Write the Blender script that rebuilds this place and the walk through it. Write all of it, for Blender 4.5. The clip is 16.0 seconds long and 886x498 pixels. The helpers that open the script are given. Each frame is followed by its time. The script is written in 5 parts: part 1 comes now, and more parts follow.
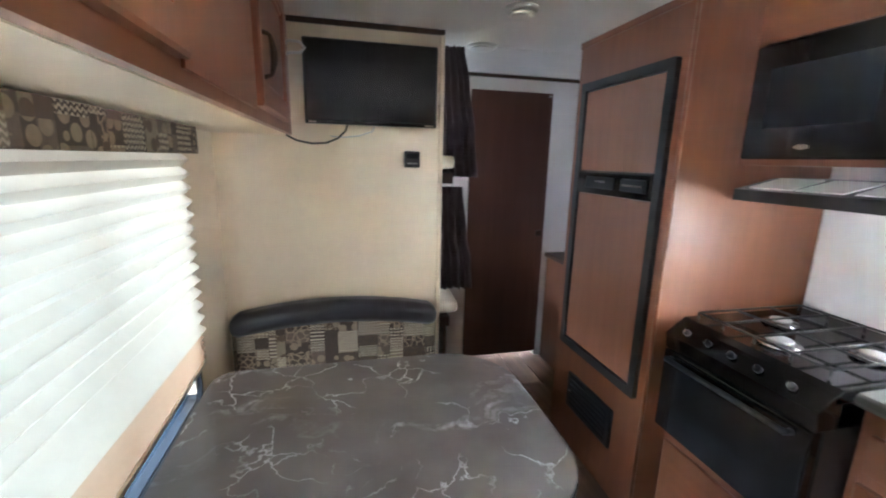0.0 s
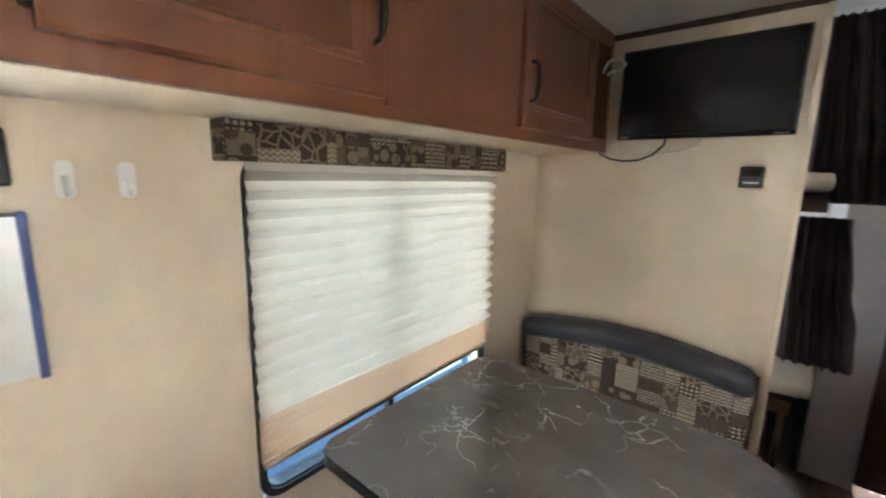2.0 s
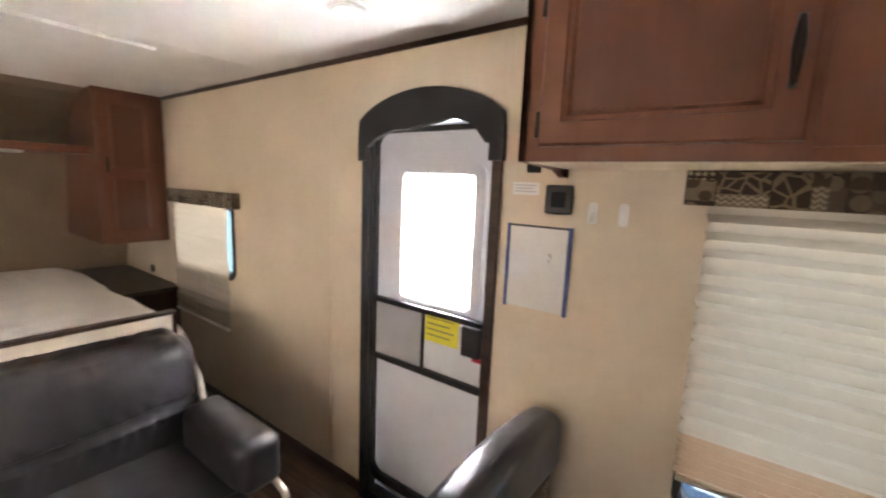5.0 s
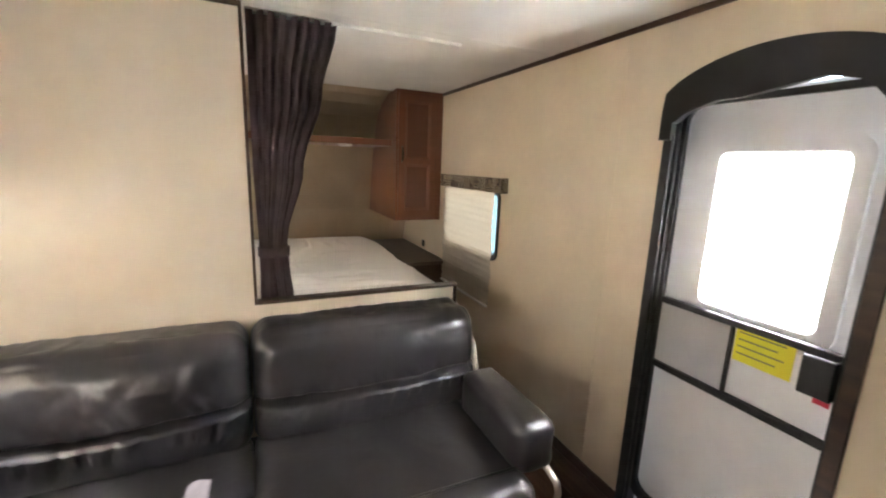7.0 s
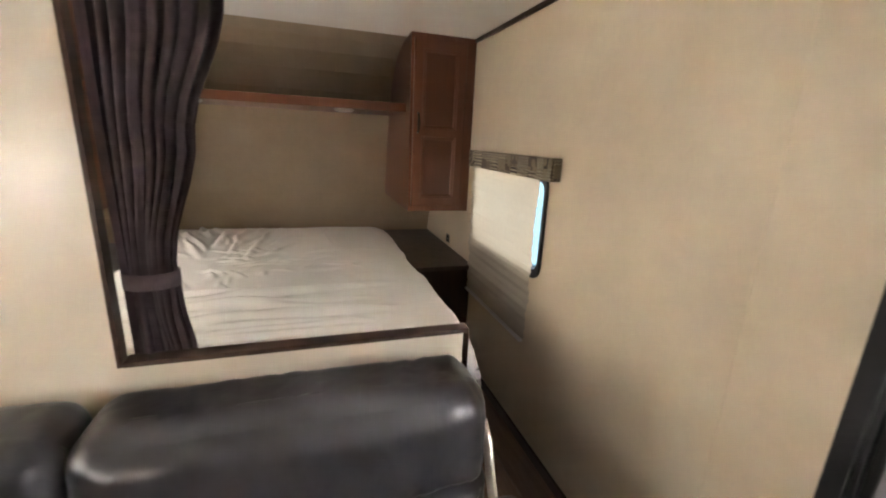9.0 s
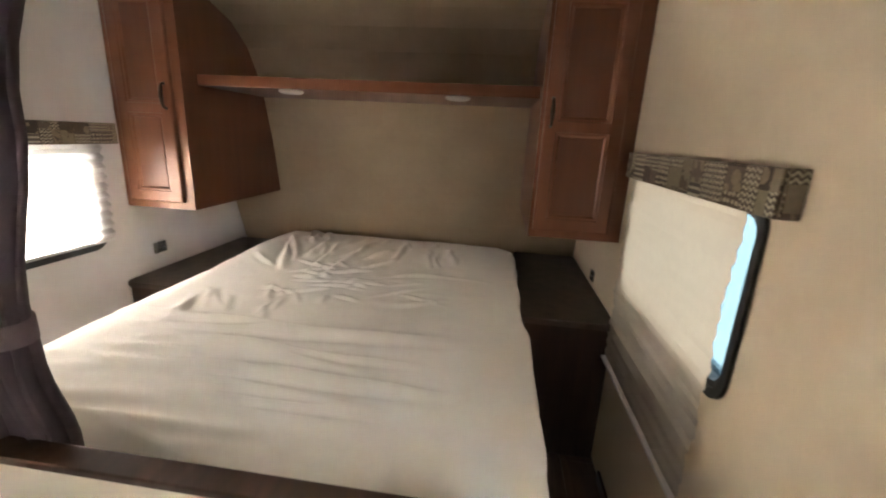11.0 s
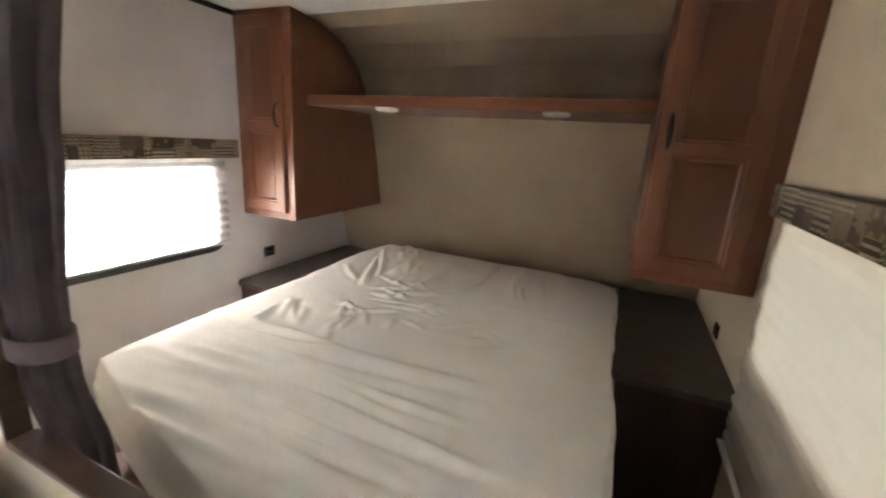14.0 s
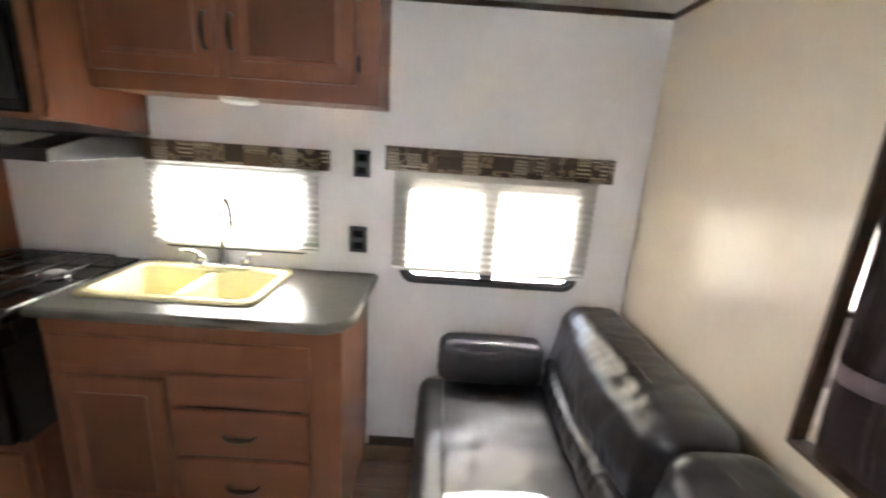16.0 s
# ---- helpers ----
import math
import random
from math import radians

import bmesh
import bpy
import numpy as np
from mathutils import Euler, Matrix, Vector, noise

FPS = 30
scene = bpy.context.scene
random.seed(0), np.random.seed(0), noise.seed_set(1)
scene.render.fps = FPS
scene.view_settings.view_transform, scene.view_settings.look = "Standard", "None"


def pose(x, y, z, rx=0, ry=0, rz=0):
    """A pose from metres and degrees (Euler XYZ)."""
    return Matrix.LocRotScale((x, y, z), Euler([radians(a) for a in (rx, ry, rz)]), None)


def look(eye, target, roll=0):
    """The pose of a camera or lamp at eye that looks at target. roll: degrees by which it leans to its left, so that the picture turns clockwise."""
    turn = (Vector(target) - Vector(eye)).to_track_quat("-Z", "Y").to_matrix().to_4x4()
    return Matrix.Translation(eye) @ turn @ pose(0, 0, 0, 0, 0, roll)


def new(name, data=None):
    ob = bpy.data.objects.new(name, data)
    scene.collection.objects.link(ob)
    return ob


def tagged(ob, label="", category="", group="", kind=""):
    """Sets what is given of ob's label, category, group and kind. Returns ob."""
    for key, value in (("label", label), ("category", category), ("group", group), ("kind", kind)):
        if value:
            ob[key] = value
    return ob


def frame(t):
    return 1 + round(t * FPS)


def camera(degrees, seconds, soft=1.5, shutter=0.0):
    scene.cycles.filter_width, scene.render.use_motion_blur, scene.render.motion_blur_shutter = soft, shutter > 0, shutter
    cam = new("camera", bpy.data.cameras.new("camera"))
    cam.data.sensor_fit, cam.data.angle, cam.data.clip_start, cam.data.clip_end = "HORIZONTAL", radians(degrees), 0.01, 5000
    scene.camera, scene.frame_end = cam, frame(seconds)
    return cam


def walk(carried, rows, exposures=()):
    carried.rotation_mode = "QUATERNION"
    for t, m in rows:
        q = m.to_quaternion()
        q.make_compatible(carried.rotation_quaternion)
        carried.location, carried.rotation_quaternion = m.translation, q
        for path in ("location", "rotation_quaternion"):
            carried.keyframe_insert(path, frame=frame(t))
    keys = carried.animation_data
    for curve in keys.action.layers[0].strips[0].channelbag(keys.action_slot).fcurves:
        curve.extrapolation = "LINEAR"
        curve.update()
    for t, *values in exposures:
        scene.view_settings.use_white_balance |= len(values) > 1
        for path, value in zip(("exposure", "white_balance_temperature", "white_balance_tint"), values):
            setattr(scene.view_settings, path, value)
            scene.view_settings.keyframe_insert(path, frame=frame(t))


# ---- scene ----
cam = camera(94.2, 16.0, soft=2.0, shutter=0.4)
PATH = [
    (0, (0.533, 1.479, 1.485), (0.99, 3.38, 1.061), 1.3),
    (0.5, (0.624, 1.48, 1.491), (0.734, 3.433, 1.073), 1.4),
    (1, (0.748, 1.46, 1.486), (0.416, 3.393, 1.095), 1.5),
    (1.5, (0.83, 1.528, 1.46), (-0.018, 3.3, 1.087), 1.6),
    (2, (0.959, 1.576, 1.467), (-0.305, 3.085, 1.114), 1.3),
    (2.5, (1.154, 1.633, 1.471), (-0.465, 2.76, 1.135), 1.1),
    (3, (1.204, 1.701, 1.471), (-0.648, 2.388, 1.154), 1.3),
    (3.5, (1.151, 1.806, 1.461), (-0.823, 1.955, 1.177), 1.5),
    (4, (1.164, 1.934, 1.487), (-0.777, 1.557, 1.185), 1.9),
    (4.5, (1.238, 2.051, 1.494), (-0.577, 1.261, 1.207), 2.0),
    (5, (1.278, 2.068, 1.508), (-0.328, 0.915, 1.205), 2.4),
    (5.2, (1.304, 2.052, 1.504), (-0.218, 0.79, 1.203), 2.3),
    (7.3, (1.427, 1.768, 1.478), (0.667, -0.034, 1.061), 2.1),
    (7.5, (1.404, 1.718, 1.484), (0.666, -0.088, 1.045), 2.2),
    (8, (1.29, 1.537, 1.467), (0.573, -0.269, 0.992), 2.3),
    (8.2, (1.238, 1.454, 1.468), (0.518, -0.346, 0.978), 2.5),
    (10.3, (0.603, 0.679, 1.436), (0.487, -1.246, 0.908), 3.3),
    (10.5, (0.585, 0.626, 1.428), (0.557, -1.304, 0.903), 3.4),
    (11, (0.554, 0.478, 1.438), (0.785, -1.438, 0.911), 2.9),
    (11.5, (0.524, 0.387, 1.451), (0.935, -1.499, 0.927), 2.7),
    (12, (0.484, 0.305, 1.464), (0.982, -1.56, 0.941), 2.8),
    (12.5, (0.453, 0.27, 1.464), (1.021, -1.575, 0.942), 2.6),
    (13, (0.45, 0.275, 1.47), (1.057, -1.559, 0.951), 2.5),
    (13.5, (0.45, 0.281, 1.473), (1.113, -1.536, 0.965), 2.9),
    (14, (0.455, 0.282, 1.477), (1.22, -1.495, 0.972), 3.5),
    (14.5, (0.531, 0.362, 1.467), (1.732, -1.167, 0.997), 4.1),
    (15, (0.581, 0.444, 1.479), (2.232, -0.561, 0.967), 4.6),
    (15.5, (0.611, 0.651, 1.49), (2.483, 0.177, 0.972), 4.8),
    (16, (0.609, 0.862, 1.508), (2.544, 0.837, 1.005), 3.9),
]
EXPOSURES = [(0, 5.5, 5600, 11), (1.5, 5.2, 5800, 11), (2.5, 4.8, 6300, 11), (3.5, 4.42, 7000, 16), (5.0, 4.45, 6900, 21), (7.5, 4.45, 6900, 15),
             (8.2, 4.42, 6900, 15), (10.3, 4.5, 6450, 15), (11.0, 4.35, 6900, 15), (11.5, 4.3, 6600, 15), (12.5, 4.32, 6600, 15), (14.0, 4.32, 6500, 13), (14.5, 4.38, 6400, 13), (15.0, 4.1, 6500, 13), (16, 4.22, 6500, 13)]
walk(cam, [(t, look(eye, target, roll)) for t, eye, target, roll in PATH], EXPOSURES)

# ---------------------------------------------------------------- light and exposure
SUN_DIR = Vector((-0.78, 0.20, -0.50)).normalized()   # the way the sunlight travels
world = bpy.data.worlds.new("sky")
scene.world = world
world.use_nodes = True
wn = world.node_tree.nodes
sky = wn.new("ShaderNodeTexSky")
sky.sky_type = "NISHITA"
sky.sun_disc = False
sky.sun_elevation = math.asin(-SUN_DIR.z)
sky.sun_rotation = math.atan2(-SUN_DIR.x, -SUN_DIR.y)
wn["Background"].inputs["Strength"].default_value = 0.12
world.node_tree.links.new(sky.outputs["Color"], wn["Background"].inputs["Color"])

sun = new("sun", bpy.data.lights.new("sun", "SUN"))
sun.data.energy, sun.data.angle, sun.data.color = 5.0, radians(0.5), (1.0, 0.955, 0.90)
sun.matrix_world = look((6, -1, 5), Vector((6, -1, 5)) + SUN_DIR)


def window_lamp(name, x, y, z, wide, high, side, watts, color=(1, 1, 1)):
    """Daylight in a window's opening; side +1 shines towards +x."""
    lamp = new(name, bpy.data.lights.new(name, "AREA"))
    lamp.data.shape, lamp.data.size, lamp.data.size_y = "RECTANGLE", wide, high
    lamp.data.energy, lamp.data.color = watts, color
    lamp.matrix_world = look((x, y, z), (x + side, y, z - 0.001))
    return lamp


W, CEIL = 2.388, 2.045
FRONT, REAR = -2.42, 5.3
window_lamp("daylight_dinette", -0.075, 2.50, 1.03, 0.90, 0.76, 1, 0.85, (1.0, 0.965, 0.91))
window_lamp("daylight_bed_curb", -0.075, -0.82, 1.10, 0.74, 0.42, 1, 0.5, (1.0, 0.93, 0.84))
window_lamp("daylight_lower_bunk", -0.075, 4.20, 1.07, 0.76, 0.28, 1, 0.12, (0.95, 0.97, 1.0))
window_lamp("daylight_upper_bunk", -0.075, 4.20, 1.775, 0.76, 0.28, 1, 0.08, (0.95, 0.97, 1.0))
window_lamp("daylight_entry", -0.16, 1.07, 1.29, 0.35, 0.52, 1, 5.2, (0.93, 0.97, 1.0))

# ---------------------------------------------------------------- materials


def material(name, color, rough=0.5, metal=0.0, vary=0.0, scale=8.0, bump=0.0, bump_scale=60.0, stretch=(1, 1, 1), coat=0.0, spec=0.5):
    """A surface with broad stains and a fine grain."""
    m = bpy.data.materials.new(name)
    m.use_nodes = True
    n, l = m.node_tree.nodes, m.node_tree.links
    b = n["Principled BSDF"]
    b.inputs["Base Color"].default_value = (*color, 1)
    b.inputs["Roughness"].default_value, b.inputs["Metallic"].default_value = rough, metal
    b.inputs["Coat Weight"].default_value = coat
    b.inputs["Specular IOR Level"].default_value = spec
    co = n.new("ShaderNodeTexCoord")
    mp = n.new("ShaderNodeMapping")
    mp.inputs["Scale"].default_value = stretch
    l.new(co.outputs["Object"], mp.inputs["Vector"])
    if vary:
        a, c = n.new("ShaderNodeTexNoise"), n.new("ShaderNodeTexNoise")
        a.inputs["Scale"].default_value, a.inputs["Detail"].default_value = scale, 4
        c.inputs["Scale"].default_value, c.inputs["Detail"].default_value = scale * 9, 3
        l.new(mp.outputs[0], a.inputs["Vector"])
        l.new(mp.outputs[0], c.inputs["Vector"])
        add = n.new("ShaderNodeMath")
        add.operation = "MULTIPLY_ADD"
        add.inputs[1].default_value = 0.4
        l.new(c.outputs["Fac"], add.inputs[0])
        l.new(a.outputs["Fac"], add.inputs[2])
        ramp = n.new("ShaderNodeMapRange")
        ramp.inputs["From Min"].default_value, ramp.inputs["From Max"].default_value = 0.45, 0.95
        l.new(add.outputs[0], ramp.inputs["Value"])
        mix = n.new("ShaderNodeMix")
        mix.data_type = "RGBA"
        mix.inputs["A"].default_value = (*[v * (1 - vary) for v in color], 1)
        mix.inputs["B"].default_value = (*[min(1, v * (1 + vary)) for v in color], 1)
        l.new(ramp.outputs[0], mix.inputs["Factor"])
        l.new(mix.outputs["Result"], b.inputs["Base Color"])
    if bump:
        t, bp = n.new("ShaderNodeTexNoise"), n.new("ShaderNodeBump")
        t.inputs["Scale"].default_value, t.inputs["Detail"].default_value = bump_scale, 5
        bp.inputs["Strength"].default_value, bp.inputs["Distance"].default_value = bump, 0.004
        l.new(mp.outputs[0], t.inputs["Vector"])
        l.new(t.outputs["Fac"], bp.inputs["Height"])
        l.new(bp.outputs[0], b.inputs["Normal"])
    return m


def wood(name, dark, light, rough=0.38, along="z", scale=1.0, coat=0.05):
    """Stained wood with long streaks of grain and a slow change of tone."""
    m = bpy.data.materials.new(name)
    m.use_nodes = True
    n, l = m.node_tree.nodes, m.node_tree.links
    b = n["Principled BSDF"]
    b.inputs["Roughness"].default_value = rough
    b.inputs["Coat Weight"].default_value, b.inputs["Coat Roughness"].default_value = coat, 0.22
    co, mp, mp2 = n.new("ShaderNodeTexCoord"), n.new("ShaderNodeMapping"), n.new("ShaderNodeMapping")
    k = "xyz".index(along)
    mp.inputs["Scale"].default_value = [scale * (2.5 if i == k else 30) for i in range(3)]
    mp2.inputs["Scale"].default_value = [scale * (1.2 if i == k else 5) for i in range(3)]
    l.new(co.outputs["Object"], mp.inputs["Vector"])
    l.new(co.outputs["Object"], mp2.inputs["Vector"])
    g, s = n.new("ShaderNodeTexNoise"), n.new("ShaderNodeTexNoise")
    g.inputs["Detail"].default_value, g.inputs["Scale"].default_value, g.inputs["Distortion"].default_value = 6, 1.0, 0.6
    s.inputs["Detail"].default_value, s.inputs["Scale"].default_value = 3, 1.0
    l.new(mp.outputs[0], g.inputs["Vector"])
    l.new(mp2.outputs[0], s.inputs["Vector"])
    add = n.new("ShaderNodeMath")
    add.operation = "ADD"
    l.new(g.outputs["Fac"], add.inputs[0])
    l.new(s.outputs["Fac"], add.inputs[1])
    ramp = n.new("ShaderNodeValToRGB")
    ramp.color_ramp.elements[0].position, ramp.color_ramp.elements[1].position = 0.36, 0.66
    ramp.color_ramp.elements[0].color, ramp.color_ramp.elements[1].color = (*dark, 1), (*light, 1)
    half = n.new("ShaderNodeMath")
    half.operation = "MULTIPLY"
    half.inputs[1].default_value = 0.5
    l.new(add.outputs[0], half.inputs[0])
    l.new(half.outputs[0], ramp.inputs["Fac"])
    l.new(ramp.outputs["Color"], b.inputs["Base Color"])
    bp = n.new("ShaderNodeBump")
    bp.inputs["Strength"].default_value, bp.inputs["Distance"].default_value = 0.06, 0.002
    l.new(g.outputs["Fac"], bp.inputs["Height"])
    l.new(bp.outputs[0], b.inputs["Normal"])
    return m


def marble(name, base, vein, rough=0.25):
    """Dark laminate with clouds and thin forked pale veins."""
    m = material(name, base, rough, vary=0.0)
    n, l = m.node_tree.nodes, m.node_tree.links
    b = n["Principled BSDF"]
    co = n.new("ShaderNodeTexCoord")
    warp, add = n.new("ShaderNodeTexNoise"), n.new("ShaderNodeVectorMath")
    warp.inputs["Scale"].default_value, warp.inputs["Detail"].default_value = 4.0, 6
    add.operation = "MULTIPLY_ADD"
    add.inputs[1].default_value = (0.42, 0.42, 0.42)
    l.new(co.outputs["Object"], warp.inputs["Vector"])
    l.new(warp.outputs["Color"], add.inputs[0])
    l.new(co.outputs["Object"], add.inputs[2])
    v = n.new("ShaderNodeTexVoronoi")
    v.feature = "DISTANCE_TO_EDGE"
    v.inputs["Scale"].default_value = 6.2
    l.new(add.outputs[0], v.inputs["Vector"])
    thin = n.new("ShaderNodeMapRange")
    thin.inputs["From Min"].default_value, thin.inputs["From Max"].default_value = 0.0, 0.021
    thin.inputs["To Min"].default_value, thin.inputs["To Max"].default_value = 1.0, 0.0
    l.new(v.outputs["Distance"], thin.inputs["Value"])
    gate, gr = n.new("ShaderNodeTexNoise"), n.new("ShaderNodeMapRange")
    gate.inputs["Scale"].default_value, gate.inputs["Detail"].default_value = 5.5, 5
    gr.inputs["From Min"].default_value, gr.inputs["From Max"].default_value = 0.48, 0.62
    l.new(co.outputs["Object"], gate.inputs["Vector"])
    l.new(gate.outputs["Fac"], gr.inputs["Value"])
    mul = n.new("ShaderNodeMath")
    mul.operation = "MULTIPLY"
    l.new(thin.outputs[0], mul.inputs[0])
    l.new(gr.outputs[0], mul.inputs[1])
    # one cloudy pale drift runs slantwise over the sheet
    rot, wav, wr, frost, fr, dm = n.new("ShaderNodeMapping"), n.new("ShaderNodeTexNoise"), n.new("ShaderNodeMapRange"), n.new("ShaderNodeTexNoise"), n.new("ShaderNodeMapRange"), n.new("ShaderNodeMath")
    rot.inputs["Rotation"].default_value, rot.inputs["Scale"].default_value = (0, 0, 0.6), (0.9, 4.2, 1)
    l.new(add.outputs[0], rot.inputs["Vector"])
    l.new(rot.outputs[0], wav.inputs["Vector"])
    wav.inputs["Scale"].default_value, wav.inputs["Detail"].default_value = 1.7, 3
    wr.inputs["From Min"].default_value, wr.inputs["From Max"].default_value = 0.53, 0.68
    l.new(wav.outputs["Fac"], wr.inputs["Value"])
    frost.inputs["Scale"].default_value, frost.inputs["Detail"].default_value = 26, 8
    fr.inputs["From Min"].default_value, fr.inputs["From Max"].default_value = 0.42, 0.74
    l.new(add.outputs[0], frost.inputs["Vector"])
    l.new(frost.outputs["Fac"], fr.inputs["Value"])
    dm.operation = "MULTIPLY"
    l.new(wr.outputs[0], dm.inputs[0])
    l.new(fr.outputs[0], dm.inputs[1])
    both = n.new("ShaderNodeMath")
    both.operation, both.use_clamp = "MULTIPLY_ADD", True
    both.inputs[1].default_value = 0.9
    l.new(dm.outputs[0], both.inputs[0])
    l.new(mul.outputs[0], both.inputs[2])
    cloud, cm = n.new("ShaderNodeTexNoise"), n.new("ShaderNodeMix")
    cloud.inputs["Scale"].default_value, cloud.inputs["Detail"].default_value = 7.0, 8
    cm.data_type = "RGBA"
    cm.inputs["A"].default_value = (*[c * 0.6 for c in base], 1)
    cm.inputs["B"].default_value = (*[c * 1.5 for c in base], 1)
    l.new(co.outputs["Object"], cloud.inputs["Vector"])
    l.new(cloud.outputs["Fac"], cm.inputs["Factor"])
    mix = n.new("ShaderNodeMix")
    mix.data_type = "RGBA"
    mix.inputs["B"].default_value = (*vein, 1)
    l.new(both.outputs[0], mix.inputs["Factor"])
    l.new(cm.outputs["Result"], mix.inputs["A"])
    l.new(mix.outputs["Result"], b.inputs["Base Color"])
    return m


def patchwork(name):
    """Printed upholstery: patches of brown, taupe and cream in uneven sizes, each with waves, bars, dots, ovals, leaves or plain ground. Reads u along the cloth, v up it."""
    m = material(name, (0.2, 0.15, 0.1), 0.9, bump=0.25, bump_scale=400)
    n, l = m.node_tree.nodes, m.node_tree.links
    uv = n.new("ShaderNodeUVMap")
    split = n.new("ShaderNodeSeparateXYZ")
    l.new(uv.outputs["UV"], split.inputs[0])

    def calc(op, a, b=0.0, c=0.0):
        k = n.new("ShaderNodeMath")
        k.operation = op
        for i, v in enumerate((a, b, c)):
            if isinstance(v, (int, float)):
                k.inputs[i].default_value = v
            else:
                l.new(v, k.inputs[i])
        return k.outputs[0]

    def dice(a, b, w):
        """Three chance values for one patch."""
        xyz, wn = n.new("ShaderNodeCombineXYZ"), n.new("ShaderNodeTexWhiteNoise")
        wn.noise_dimensions = "3D"
        l.new(a, xyz.inputs[0])
        l.new(b, xyz.inputs[1])
        xyz.inputs[2].default_value = w
        l.new(xyz.outputs[0], wn.inputs["Vector"])
        sp = n.new("ShaderNodeSeparateColor")
        l.new(wn.outputs["Color"], sp.inputs[0])
        return sp.outputs[0], sp.outputs[1], sp.outputs[2]

    def pick(f, a, b):
        return calc("ADD", calc("MULTIPLY", a, calc("SUBTRACT", 1.0, f)), calc("MULTIPLY", b, f))

    def colour(f, a, b):
        mx = n.new("ShaderNodeMix")
        mx.data_type = "RGBA"
        l.new(f, mx.inputs["Factor"])
        for key, v in (("A", a), ("B", b)):
            if isinstance(v, tuple):
                mx.inputs[key].default_value = (*v, 1)
            else:
                l.new(v, mx.inputs[key])
        return mx.outputs["Result"]

    u, v = split.outputs[0], split.outputs[1]
    # columns of uneven width, each cut into one, two or three patches
    wide = calc("ADD", u, calc("MULTIPLY", calc("SINE", calc("MULTIPLY", u, 23.0)), 0.016))
    col = calc("FLOOR", calc("DIVIDE", wide, 0.076))
    r0, r1, r2 = dice(col, col, 3.0)
    tall = pick(calc("GREATER_THAN", r0, 0.42), 0.105, 0.052)
    row = calc("FLOOR", calc("DIVIDE", calc("ADD", v, calc("MULTIPLY", r1, 0.04)), tall))
    half = calc("MULTIPLY", calc("GREATER_THAN", r2, 0.55), calc("FLOOR", calc("DIVIDE", wide, 0.038)))
    a, b, c = dice(calc("ADD", col, calc("MULTIPLY", half, 7.31)), row, 8.0)
    # prints
    zig = calc("ABSOLUTE", calc("SUBTRACT", calc("FRACT", calc("DIVIDE", u, 0.017)), 0.5))
    waves = calc("GREATER_THAN", calc("FRACT", calc("ADD", calc("DIVIDE", v, 0.0125), calc("MULTIPLY", zig, 1.3))), 0.55)
    bars = calc("GREATER_THAN", calc("FRACT", calc("DIVIDE", v, 0.017)), 0.6)
    dots, ovals, leaves = n.new("ShaderNodeTexVoronoi"), n.new("ShaderNodeTexVoronoi"), n.new("ShaderNodeTexVoronoi")
    for t, sc, rnd in ((dots, 62, 0.15), (ovals, 26, 0.55), (leaves, 33, 1.0)):
        t.inputs["Scale"].default_value, t.inputs["Randomness"].default_value = sc, rnd
        l.new(uv.outputs["UV"], t.inputs["Vector"])
    leaves.feature = "DISTANCE_TO_EDGE"
    dot = calc("LESS_THAN", dots.outputs["Distance"], 0.34)
    oval = calc("LESS_THAN", ovals.outputs["Distance"], 0.46)
    leaf = calc("LESS_THAN", leaves.outputs["Distance"], 0.075)

    def chosen(lo, hi):
        return calc("MULTIPLY", calc("GREATER_THAN", a, lo), calc("LESS_THAN", a, hi))

    pale = calc("ADD", calc("MULTIPLY", waves, chosen(0.0, 0.22)), calc("ADD", calc("MULTIPLY", bars, chosen(0.22, 0.32)), calc("MULTIPLY", dot, chosen(0.32, 0.45))))
    mid = calc("ADD", calc("MULTIPLY", oval, chosen(0.45, 0.68)), calc("MULTIPLY", leaf, chosen(0.68, 0.88)))
    ramp = n.new("ShaderNodeValToRGB")
    ramp.color_ramp.interpolation = "CONSTANT"
    e = ramp.color_ramp.elements
    e[0].position, e[0].color = 0.0, (0.050, 0.034, 0.024, 1)
    e[1].position, e[1].color = 0.36, (0.110, 0.082, 0.058, 1)
    for p, q in ((0.62, (0.068, 0.048, 0.034, 1)), (0.82, (0.20, 0.158, 0.108, 1))):
        e.new(p).color = q
    l.new(b, ramp.inputs["Fac"])
    done = colour(pale, ramp.outputs["Color"], (0.40, 0.345, 0.255))
    light_ground = calc("GREATER_THAN", b, 0.70)
    motif = colour(light_ground, (0.215, 0.165, 0.11), (0.080, 0.054, 0.034))
    done = colour(mid, done, motif)
    # dark outline between patches
    edge = calc("LESS_THAN", calc("ABSOLUTE", calc("SUBTRACT", calc("FRACT", calc("DIVIDE", wide, 0.076)), 0.5)), 0.485)
    done = colour(edge, (0.045, 0.030, 0.020), done)
    weave, wm = n.new("ShaderNodeTexNoise"), n.new("ShaderNodeMapRange")
    weave.inputs["Scale"].default_value, weave.inputs["Detail"].default_value = 60, 4
    l.new(uv.outputs["UV"], weave.inputs["Vector"])
    l.new(weave.outputs["Fac"], wm.inputs["Value"])
    wm.inputs["To Min"].default_value, wm.inputs["To Max"].default_value = 0.7, 1.3
    mul = n.new("ShaderNodeMix")
    mul.data_type, mul.blend_type = "RGBA", "MULTIPLY"
    mul.inputs["Factor"].default_value = 1.0
    l.new(done, mul.inputs["A"])
    l.new(wm.outputs[0], mul.inputs["B"])
    l.new(mul.outputs["Result"], n["Principled BSDF"].inputs["Base Color"])
